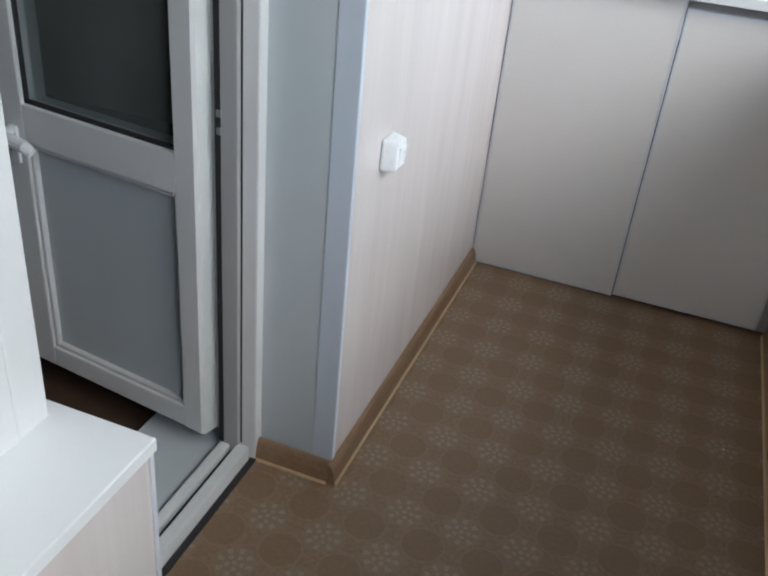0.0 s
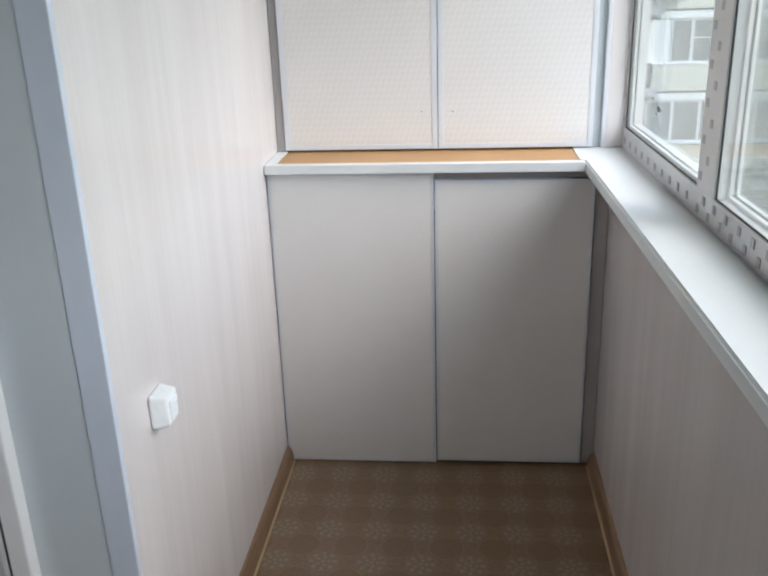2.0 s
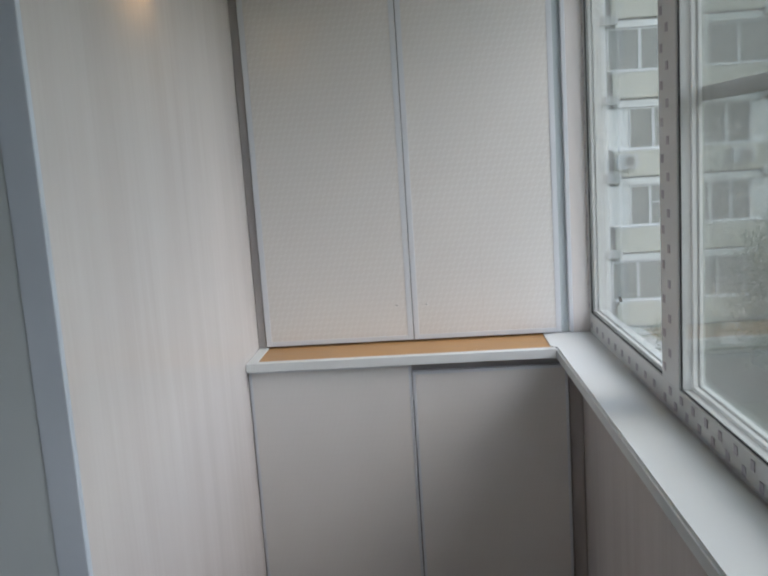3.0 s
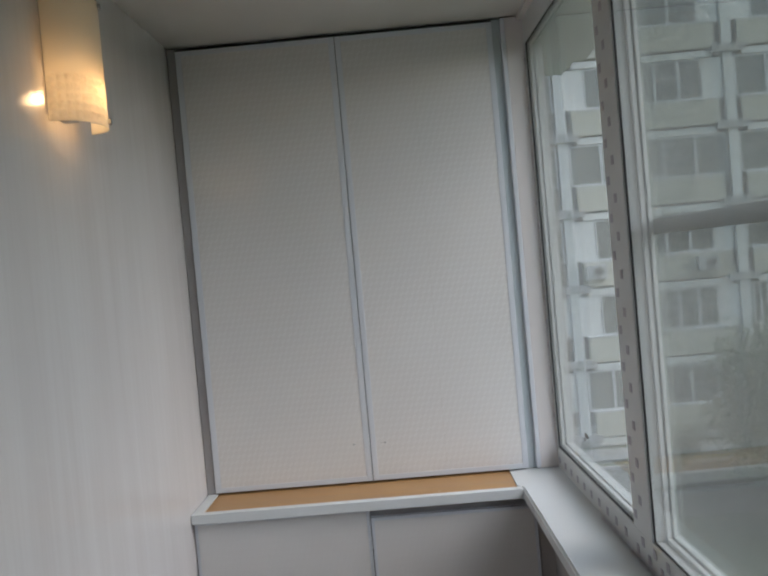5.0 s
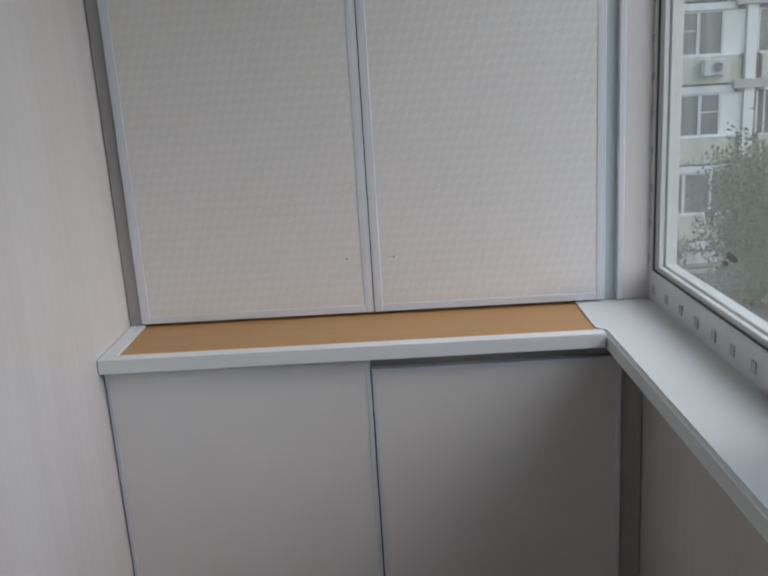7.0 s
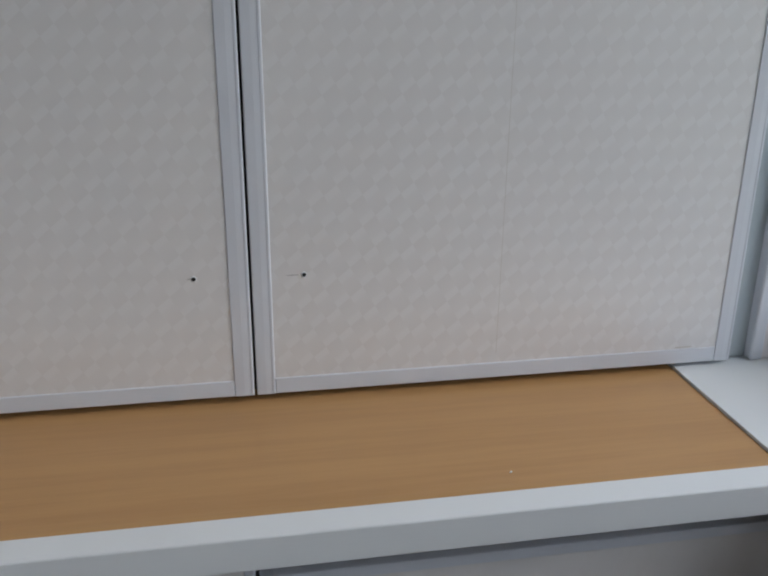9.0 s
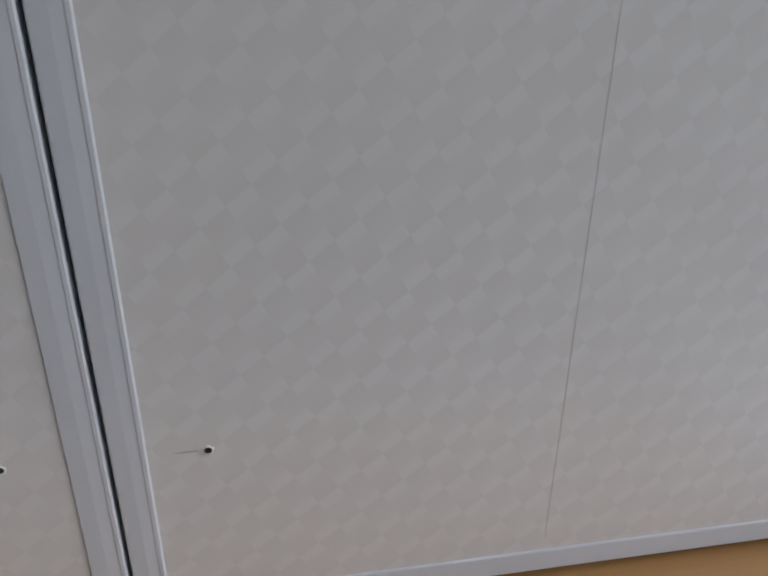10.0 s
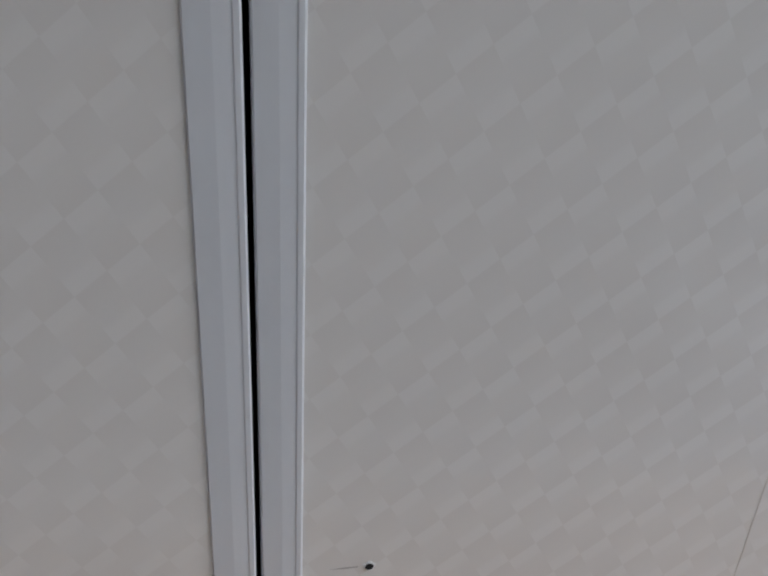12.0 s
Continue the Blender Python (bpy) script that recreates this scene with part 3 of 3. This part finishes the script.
# ---- wall switch ----
switch = thing("wall_switch", "white surface-mounted light switch on the streaked wall", "light switch", at=pose(0.0, -1.080, 0.797))
bm = bm_box(0.0, 0.037, -0.034, 0.034, -0.037, 0.037, 0.007, 4)
for v in bm.verts:
    taper = 1.0 - 0.17 * max(0.0, v.co.x / 0.037)
    v.co.y, v.co.z = v.co.y * taper, v.co.z * taper
part("housing", bm, M_SWITCH, switch, "tapered white housing")
bm = bm_box(0.0345, 0.0405, -0.019, 0.019, -0.021, 0.021, 0.0025, 3)
bmesh.ops.rotate(bm, verts=bm.verts[:], cent=(0.036, 0, 0), matrix=Matrix.Rotation(radians(4), 3, "Y"))
part("rocker", bm, M_SWITCH, switch, "white tilted rocker")
smooth(switch.children[0]), smooth(switch.children[1])


# ---- wall lamp ----
LAMP_Y, LAMP_Z0, LAMP_Z1 = -0.712, 2.071, 2.335
lamp = thing("wall_lamp", "lit wall lamp with a curved frosted cream glass shade", "wall lamp", at=pose(0.0, LAMP_Y, 0.0))
bm = bmesh.new()
cols, rows, half = 120, 104, 0.092
grid = []
for layer, off in ((0, 0.0), (1, -0.0028)):
    g = []
    for i in range(cols + 1):
        q = math.pi * i / cols
        row = []
        for j in range(rows + 1):
            z = LAMP_Z0 + (LAMP_Z1 - LAMP_Z0) * j / rows
            lift = 0.0
            if layer == 0 and i <= 64 and 2 <= j <= 37:
                m = abs(math.sin(i * math.pi / 8)) * abs(math.sin((j - 2) * math.pi / 7))
                lift = 0.0075 * max(0.0, m - 0.12)
            row.append(bm.verts.new((0.019 + 0.016 * i / cols + (0.066 + off + lift) * math.sin(q) ** 0.8, -(half + off + lift) * math.cos(q), z)))
        g.append(row)
    grid.append(g)
for layer, g in enumerate(grid):
    for i in range(cols):
        for j in range(rows):
            f = (g[i][j], g[i + 1][j], g[i + 1][j + 1], g[i][j + 1])
            bm.faces.new(f if layer == 0 else f[::-1])
for j in (0, rows):
    for i in range(cols):
        bm.faces.new((grid[0][i][j], grid[1][i][j], grid[1][i + 1][j], grid[0][i + 1][j]))
for i in (0, cols):
    for j in range(rows):
        bm.faces.new((grid[0][i][j], grid[0][i][j + 1], grid[1][i][j + 1], grid[1][i][j]))
bmesh.ops.recalc_face_normals(bm, faces=bm.faces[:])
smooth(part("shade", bm, M_SHADE, lamp, "frosted cream glass with moulded dimples"))
part("wall_plate", bm_box(0.0, 0.012, -0.040, 0.040, 2.10, 2.31, 0.003), M_WHITE, lamp)
part("arm", bm_box(0.010, 0.060, 0.004, 0.020, 2.232, 2.244, 0.002), M_WHITE, lamp)
part("clip", bm_box(0.030, 0.062, -0.066, -0.040, 2.073, 2.081, 0.002), M_METAL, lamp, "small metal clip")
part("clip", bm_box(0.089, 0.099, 0.034, 0.046, 2.080, 2.090, 0.002), M_METAL, lamp, "small metal clip")
part("clip", bm_box(0.089, 0.099, 0.034, 0.046, 2.322, 2.332, 0.002), M_METAL, lamp, "small metal clip")
part("holder", bm_tube([(0.042, 0.012, 2.235), (0.042, 0.012, 2.154)], [0.013, 0.013], 14), M_WHITE, lamp)
bm = bmesh.new()
bmesh.ops.create_uvsphere(bm, u_segments=16, v_segments=10, radius=0.0065, matrix=Matrix.Translation((0.042, 0.012, 2.140)))
for v in bm.verts:
    v.co.z = 2.140 + (v.co.z - 2.140) * 1.6
smooth(part("bulb", bm, M_BULB, lamp, "glowing warm bulb"))


# ---- balcony door, open into the dark room ----
door_frame = thing("door_1", "white plastic balcony door frame with a low threshold", "door frame", kind="structure")
part("far_jamb", bm_box(-0.285, -0.194, -1.296, -1.262, 0.0, 2.15, 0.004), M_FRAME, door_frame)
part("jamb_step", bm_box(-0.285, -0.234, -1.312, -1.2965, 0.0, 2.15, 0.003), M_JAMBSHADE, door_frame, "step of the jamb, greyed to carry its shade")
part("jamb_gasket", bm_box(-0.234, -0.2305, -1.2985, -1.2945, 0.045, 2.15), M_RUBBER, door_frame, "black rubber gasket")
part("jamb_seal", bm_box(-0.2845, -0.2720, -1.3145, -1.3115, 0.045, 2.15), M_RUBBER, door_frame, "black strip painting the dark gap beside the leaf")
part("near_jamb", bm_box(-0.285, -0.213, -1.990, -1.926, 0.0, 2.15, 0.004), M_FRAME, door_frame)
part("head", bm_box(-0.285, -0.213, -1.926, -1.302, 2.085, 2.15, 0.004), M_FRAME, door_frame)
part("threshold", bm_box(-0.239, -0.207, -1.926, -1.302, 0.0, 0.045, 0.006, 3), M_FRAME, door_frame, "white rounded threshold bar")
part("threshold_step", bm_box(-0.285, -0.2565, -1.926, -1.302, 0.0, 0.040, 0.008, 3), M_FRAME, door_frame, "white inner threshold bar")
part("threshold_gasket", bm_box(-0.2565, -0.239, -1.926, -1.302, 0.0, 0.020), M_RUBBER, door_frame, "black rubber gasket")
part("dark_joint", bm_box(-0.207, -0.190, -1.92, -1.295, 0.0, 0.004, 0.001), M_RUBBER, door_frame, "dark gap along the threshold")
for z in (0.885, 0.848):
    part("keep", bm_box(-0.281, -0.270, -1.3155, -1.3115, z, z + 0.016, 0.002), M_METAL, door_frame, "steel striker plate")

leaf = thing("balcony_door", "white plastic balcony door with glass above a panel, standing open", "door", at=pose(-0.308, -1.346, 0.075, 0, 0, -7.5))
LW, LH, LT, ST, LST = 0.585, 2.02, 0.074, 0.058, 0.088


def leaf_bar(name, x0, x1, z0, z1, label=""):
    bmb = bm_box(-x1, -x0, 0.0, LT, z0, z1, 0.005, 3)
    return part(name, bmb, M_FRAME, leaf, label)


part("hinge_stile", bm_sweep([(-0.058, 0), (-0.008, 0), (0.000, 0.005), (0.005, 0.044), (0.014, 0.047), (0.016, LT), (-0.058, LT)],
     (0, 0, 0), (0, 0, LH), (1, 0, 0), (0, 1, 0)), M_FRAME, leaf, "stile with a stepped sealing edge")
leaf_bar("lock_stile", LW - LST, LW, 0, LH)
leaf_bar("bottom_rail", ST, LW - LST, 0, 0.060)
leaf_bar("middle_rail", ST, LW - LST, 0.628, 0.722)
leaf_bar("top_rail", ST, LW - LST, LH - 0.09, LH)
part("panel", bm_box(-LW + LST - 0.005, -ST + 0.005, 0.020, 0.044, 0.055, 0.634), M_REVEAL, leaf, "plain grey white sandwich panel")
for n in (0.020, 0.040):
    part("pane", bm_box(-LW + LST - 0.005, -ST + 0.005, n, n + 0.004, 0.715, LH - 0.085), M_DOORGLASS, leaf)
for a in ((-LW + LST, -LW + LST + 0.006, 0.010, 0.020, 0.722, LH - 0.09), (-ST - 0.006, -ST, 0.010, 0.020, 0.722, LH - 0.09), (-LW + LST, -ST, 0.010, 0.020, 0.722, 0.730)):
    part("gasket", bm_box(*a), M_RUBBER, leaf, "black rubber gasket")
for a in ((-LW + LST, -LW + LST + 0.012, 0.006, 0.024, 0.060, 0.628), (-ST - 0.012, -ST, 0.006, 0.024, 0.060, 0.628),
          (-LW + LST + 0.012, -ST - 0.012, 0.006, 0.024, 0.060, 0.072), (-LW + LST + 0.012, -ST - 0.012, 0.006, 0.024, 0.616, 0.628)):
    part("panel_bead", bm_box(*a, bevel=0.004), M_FRAME, leaf, "moulded bead round the panel")
handle = part("handle", bm_box(-LW + 0.040, -LW + 0.068, -0.008, 0.001, 0.575, 0.665, 0.003), M_WHITE, leaf, "white plastic handle")
part("lever", bm_tube([(-LW + 0.054, -0.004, 0.655), (-LW + 0.054, -0.040, 0.655), (-LW + 0.066, -0.052, 0.656), (-LW + 0.150, -0.054, 0.650), (-LW + 0.166, -0.050, 0.640)], [0.011, 0.013, 0.017, 0.015, 0.011], 12), M_WHITE, handle)

# the dark room beyond
tagged(link("floor_plate", bm_box(-0.50, -0.285, -2.02, -1.20, -0.02, 0.018, 0.002), M_REVEAL), "white plastic plate inside the threshold", "threshold", kind="structure")
tagged(link("floor_room", bm_box(-3.6, -0.285, BACK_Y, 0.6, -0.12, -0.004), M_PARQUET), "dark brown floor of the room", "floor", kind="structure")
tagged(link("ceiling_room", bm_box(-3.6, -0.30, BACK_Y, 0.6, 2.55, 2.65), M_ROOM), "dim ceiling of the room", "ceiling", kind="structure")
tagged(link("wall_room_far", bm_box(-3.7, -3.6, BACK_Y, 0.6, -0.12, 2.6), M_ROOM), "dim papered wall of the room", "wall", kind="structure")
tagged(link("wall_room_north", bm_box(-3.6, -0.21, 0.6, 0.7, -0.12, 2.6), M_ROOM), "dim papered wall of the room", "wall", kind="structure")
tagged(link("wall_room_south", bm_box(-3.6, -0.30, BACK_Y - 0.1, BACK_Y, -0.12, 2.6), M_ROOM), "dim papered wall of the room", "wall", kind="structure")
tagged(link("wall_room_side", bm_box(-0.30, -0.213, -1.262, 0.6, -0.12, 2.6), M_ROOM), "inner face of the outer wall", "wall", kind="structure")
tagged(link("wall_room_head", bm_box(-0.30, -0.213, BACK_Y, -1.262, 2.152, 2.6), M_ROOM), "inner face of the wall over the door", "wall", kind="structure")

# wall and sill under the room's window, beside the door
tagged(link("wall_under_window", bm_box(-0.285, -0.049, BACK_Y, -1.905, -0.02, 0.574), M_PANEL), "low wall of streaked panels under the room window", "wall", kind="structure")
tagged(link("window_sill_room", bm_box(-0.300, -0.040, BACK_Y, -1.896, 0.576, 0.602, 0.004, 3), M_SILL), "white window sill outside the room window", "window sill", kind="structure")
tagged(link("trim_sill_corner", bm_box(-0.079, -0.044, -1.9095, -1.900, 0.0, 0.576, 0.002), M_EDGE), "bluish white corner profile of the low wall", "trim", kind="structure")
room_window = thing("window_2", "white plastic window of the room", "window", kind="structure")
for s in ((-2.16, -1.992), (-2.80, -2.72), (BACK_Y, BACK_Y + 0.08)):
    part("post", bm_box(-0.285, -0.2095, s[0], s[1], 0.602, 2.15, 0.004), M_FRAME, room_window)
part("rail", bm_box(-0.285, -0.2125, BACK_Y, -1.992, 0.602, 0.70, 0.004), M_FRAME, room_window)
part("rail", bm_box(-0.285, -0.2125, BACK_Y, -1.992, 2.07, 2.15, 0.004), M_FRAME, room_window)
part("pane", bm_box(-0.252, -0.248, BACK_Y + 0.08, -2.16, 0.70, 2.07), M_DOORGLASS, room_window)

# ---- outside: yard, trees and the block of flats across it ----
GROUND_Z = -6.0
tagged(link("ground", bm_box(-900, 900, -900, 900, GROUND_Z - 0.5, GROUND_Z), M_GRASS), "lawn of the yard", "ground", kind="structure")
tagged(link("road", bm_box(-20, 60, 21.0, 26.5, GROUND_Z - 0.3, GROUND_Z + 0.02), M_ASPHALT), "worn asphalt yard road", "road", kind="structure")
tagged(link("pavement", bm_box(-20, 60, 27.6, 29.3, GROUND_Z - 0.3, GROUND_Z + 0.10), M_CONCRETE), "pale concrete path along the house", "pavement", kind="structure")
tagged(link("kerb", bm_box(-20, 60, 26.5, 26.65, GROUND_Z - 0.3, GROUND_Z + 0.14, 0.02), M_CONCRETE), "concrete kerb", "kerb", kind="structure")
tagged(link("wall_outside_own", bm_box(1.06, 1.24, -12, 2.5, GROUND_Z, -0.13), M_FACADE), "outer wall of the own house below", "wall", kind="structure")
tagged(link("slab_above", bm_box(-0.3, 1.70, -8.0, 2.5, 2.75, 2.90), M_FACADE), "underside of the balcony above", "balcony slab", kind="structure")

house = thing("apartment_building", "pale panel block of flats with glazed beige balconies", "apartment building")
HY, STOREY, BAY, COL0 = 30.0, 2.90, 6.50, 0.66
FLOORS = range(-2, 6)
BAYS = range(0, 4)
part("wall", bm_box(-14.0, COL0 + 5 * BAY, HY + 0.9, HY + 12, GROUND_Z, 17.0), M_FACADE, house)
part("basement", bm_box(-14.0, COL0 + 5 * BAY, HY + 0.05, HY + 0.9, GROUND_Z, -5.15), M_BASE, house, "pale painted basement")
part("roof", bm_box(-14.3, COL0 + 5 * BAY + 0.3, HY - 0.3, HY + 12.3, 17.0, 17.5), M_CONCRETE, house)


def shared(name, bm, mat):
    me = bpy.data.meshes.new(name)
    bm.to_mesh(me)
    bm.free()
    me.materials.append(mat)
    return me


def put(name, me, parent, loc):
    ob = new(name, me)
    ob.parent, ob.location = parent, loc
    return ob


col_me = shared("column", bm_box(-0.19, 0.19, -0.10, 0.9, 0, STOREY, 0.02), M_FACADE)
block_me = shared("bracket", bm_box(-0.62, 0.62, -0.22, 0.5, -0.08, 0.24, 0.02), M_CONCRETE)
slab_me = shared("slab_edge", bm_box(0.55, BAY - 0.55, -0.05, 0.9, -0.26, 0.0, 0.02), M_FACADE)
panel_me = shared("balcony_panel", bm_box(0.40, BAY - 0.46, -0.12, 0.0, 0.08, 1.02, 0.03), M_BEIGE)
cap_me = shared("balcony_cap", bm_box(0.36, BAY - 0.42, -0.14, 0.06, 1.02, 1.09, 0.015), M_FARFRAME)
gap_me = shared("dark_slot", bm_box(0.20, 0.46, 0.10, 0.16, 0.05, 1.05), M_FARSHADE)
shade_me = shared("recess", bm_box(0.2, BAY - 0.2, 0.5, 0.56, 0.0, STOREY - 0.2), M_FARSHADE)
side_me = shared("white_screen", bm_box(0.22, 0.98, 0.02, 0.06, 1.09, STOREY - 0.28), M_FACADE)
rib_me = shared("rib", bm_box(-0.018, 0.018, -0.135, -0.11, 0.16, 0.94), M_BEIGE)
slat_me = shared("slat", bm_box(-0.03, 0.03, 0.02, 0.06, 1.09, STOREY - 0.28), M_FARFRAME)


def far_pane(w, h):
    return shared("pane", bm_box(0.0, w, 0.05, 0.07, 0.0, h), M_FARGLASS)


def far_frame(w, h, mid):
    b = bmesh.new()
    t = 0.055
    for a in ((0, t, 0.0, 0.08, 0, h), (w - t, w, 0.0, 0.08, 0, h), (t, w - t, 0.0, 0.08, 0, t), (t, w - t, 0.0, 0.08, h - t, h)):
        bm_box(*a, bm=b)
    if mid:
        bm_box(t, w - t, 0.0, 0.08, h * 0.55, h * 0.55 + 0.05, bm=b)
    return shared("window_frame", b, M_FARFRAME)


rng = random.Random(5)
WINH = STOREY - 0.28 - 1.09
frames_a, frames_b = {}, {}
for fl in FLOORS:
    z = 0.15 + fl * STOREY
    for b in BAYS:
        x0 = COL0 + b * BAY
        put("column", col_me, house, (x0, HY, z))
        put("bracket", block_me, house, (x0, HY, z - 0.05))
        put("slab_edge", slab_me, house, (x0, HY, z))
        put("balcony_panel", panel_me, house, (x0, HY, z))
        put("balcony_cap", cap_me, house, (x0, HY, z))
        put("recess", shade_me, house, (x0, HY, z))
        for dx in (0.0, BAY - 0.66):
            put("dark_slot", gap_me, house, (x0 + dx, HY, z))
        # a run of windows of uneven widths
        style = rng.choice((0, 0, 1, 2))
        if (b, fl) in ((1, 0), (1, -1)):
            style = 1
        if (b, fl) == (2, -1):
            style = 3
        if style == 3:
            for k in range(22):
                put("slat", slat_me, house, (x0 + 0.35 + k * 0.27, HY, z))
            continue
        x, end = x0 + 0.25, x0 + BAY - 0.25
        if style in (1,):
            put("white_screen", side_me, house, (x0, HY, z))
            put("white_screen", side_me, house, (x0 + BAY - 1.2, HY, z))
            x, end = x0 + 1.0, x0 + BAY - 1.0
        n = rng.choice((4, 5, 5, 6)) if style != 2 else 5
        w = round((end - x) / n, 3)
        for k in range(n):
            mid = style == 1 and k % 2 == 1
            key = (w, mid)
            if key not in frames_a:
                frames_a[key] = far_frame(w, WINH, mid)
                frames_b[key] = far_pane(w, WINH)
            f = put("window", frames_a[key], house, (x + k * w, HY, z + 1.09))
            put("pane", frames_b[key], f, (0, 0, 0))
# ribbed stretch of the panels near each column on one floor
for x in (13.05, 13.12, 13.19, 13.26, 12.98):
    put("rib", rib_me, house, (x, HY, 0.15))


def air_conditioner(x, z):
    ac = thing("air_conditioner", "white outdoor air-conditioner unit on a balcony panel", "air conditioner", "air conditioners", at=pose(x, HY - 0.44, z))
    part("case", bm_box(-0.40, 0.40, -0.02, 0.30, 0.0, 0.56, 0.03), M_BASE, ac)
    ring = bm_tube([(0.08 + 0.20 * math.cos(a), -0.03, 0.28 + 0.20 * math.sin(a)) for a in (i * math.tau / 16 for i in range(17))], [0.025] * 17, 6)
    part("fan_ring", ring, M_CONCRETE, ac)
    bmf = bmesh.new()
    bmesh.ops.create_circle(bmf, cap_ends=True, segments=20, radius=0.17, matrix=Matrix.Translation((0.08, -0.024, 0.28)) @ Matrix.Rotation(radians(90), 4, "X"))
    part("fan", bmf, M_FARSHADE, ac)
    for dx in (-0.3, 0.3):
        part("bracket", bm_box(dx - 0.02, dx + 0.02, 0.0, 0.33, -0.05, 0.0), M_CONCRETE, ac)
    return ac


air_conditioner(12.25, 0.52)
air_conditioner(8.0, 0.52)


# ---- trees and bushes ----
def tree(x, y, height, spread, seed, leaves=5200, label="leafy green tree in the yard", name="tree"):
    r = random.Random(seed)
    ob = thing(name, label, "tree", "trees in the yard", at=pose(x, y, GROUND_Z))
    trunk = bm_tube([(0, 0, 0), (0.06, 0.03, height * 0.25), (0.0, 0.08, height * 0.5), (0.08, 0.0, height * 0.8)], [0.13, 0.11, 0.08, 0.03], 9)
    tips = []
    for k in range(26):
        q, h0 = r.uniform(0, math.tau), height * r.uniform(0.15, 0.7)
        ln = spread * r.uniform(0.45, 1.0) * (1.15 - 0.6 * h0 / height)
        p0 = (0.04, 0.04, h0)
        p1 = (math.cos(q) * ln * 0.5, math.sin(q) * ln * 0.5, h0 + ln * 0.45)
        p2 = (math.cos(q) * ln, math.sin(q) * ln, h0 + ln * r.uniform(0.5, 1.0))
        bm_tube([p0, p1, p2], [0.045, 0.025, 0.008], 5, trunk)
        tips += [p1, p2, tuple((Vector(p1) + Vector(p2)) / 2)]
    tips += [(0.05, 0, height * 0.85), (0, 0.05, height * 0.95)]
    part("trunk", trunk, M_BARK, ob)
    verts, faces = [], []
    for k in range(leaves):
        c = Vector(r.choice(tips))
        d = Vector((r.gauss(0, 1), r.gauss(0, 1), r.gauss(0, 0.8))) * spread * 0.17
        p = c + d
        if p.z < 0.15:
            continue
        s = r.uniform(0.04, 0.085)
        e = Euler((r.uniform(0, 6.3), r.uniform(0, 6.3), r.uniform(0, 6.3))).to_matrix()
        i = len(verts)
        verts += [p + e @ Vector(v) * s for v in ((-1, 0, 0), (0, -0.45, 0.12), (1, 0, 0), (0, 0.45, 0.12))]
        faces += [(i, i + 1, i + 2), (i, i + 2, i + 3)]
    me = bpy.data.meshes.new("crown")
    me.from_pydata([tuple(v) for v in verts], [], faces)
    me.materials.append(M_LEAF)
    crown = new("crown", me)
    crown.parent = ob
    return ob


tree(10.7, 19.5, 5.1, 2.7, 3, 34000)
tree(13.2, 21.0, 5.2, 2.3, 8, 18000)
tree(8.8, 25.0, 1.1, 1.2, 11, 3000, "low green bush by the house", "bush")
tree(16.0, 18.0, 5.6, 2.4, 14, 9000)


def parked_car(x, y, turn, seed):
    car = thing("parked_car", "grey hatchback parked on the yard road", "car", at=pose(x, y, GROUND_Z + 0.02, 0, 0, turn))
    prof = [(-2.0, 0.35), (-2.05, 0.62), (-1.95, 0.85), (-1.05, 0.98), (-0.45, 1.42), (0.9, 1.46), (1.65, 1.05), (1.95, 0.95), (2.02, 0.6), (1.98, 0.35)]
    bmc = bm_sweep(prof, (0, -0.82, 0), (0, 0.82, 0), (1, 0, 0), (0, 0, 1))
    bmesh.ops.bevel(bmc, geom=bmc.edges[:], offset=0.06, segments=2, affect="EDGES")
    part("body", bmc, M_CARPAINT, car)
    part("windscreen", bm_sweep([(-0.95, 1.02), (-0.50, 1.38), (-0.46, 1.38), (-0.91, 1.02)], (-0.03, -0.70, 0), (-0.03, 0.70, 0), (1, 0, 0), (0, 0, 1)), M_FARGLASS, car)
    for s in (-1, 1):
        part("side_window", bm_sweep([(-0.75, 1.03), (-0.38, 1.36), (0.85, 1.38), (1.35, 1.05)], (0, s * 0.80, 0), (0, s * 0.835, 0), (1, 0, 0), (0, 0, 1)), M_FARGLASS, car)
    for dx in (-1.25, 1.25):
        for s in (-1, 1):
            wh = part("wheel", bm_tube([(dx, s * 0.66, 0.30), (dx, s * 0.84, 0.30)], [0.30, 0.30], 18), M_RUBBER, car)
            part("rim", bm_tube([(dx, s * 0.83, 0.30), (dx, s * 0.85, 0.30)], [0.18, 0.17], 14), M_METAL, wh)
    return car


M_CARPAINT = mottled("silver_car_paint", (0.42, 0.43, 0.44), (0.50, 0.51, 0.52), 1, 0.25, 50, 0.0, metal=0.4)
parked_car(12.4, 23.0, 5, 1)


# ---- crumbs ----
def crumb(name, x, y, z, r, label):
    bmk = bmesh.new()
    bmesh.ops.create_icosphere(bmk, subdivisions=1, radius=r)
    for v in bmk.verts:
        v.co *= 0.7 + 0.5 * noise.noise(v.co * 400 + Vector((x, y, z)))
        v.co.z *= 0.6
    ob = tagged(link(name, bmk, M_WHITE), label, "crumb")
    ob.location = (x, y, z + r * 0.3)
    return ob


crumb("plaster_crumb", 0.731, 0.031, SILL_Z - 0.0025, 0.0022, "tiny white plaster crumb on the beech board")
crumb("plaster_crumb", 0.925, -0.690, 0.0, 0.0040, "small white plaster crumb on the brown floor")
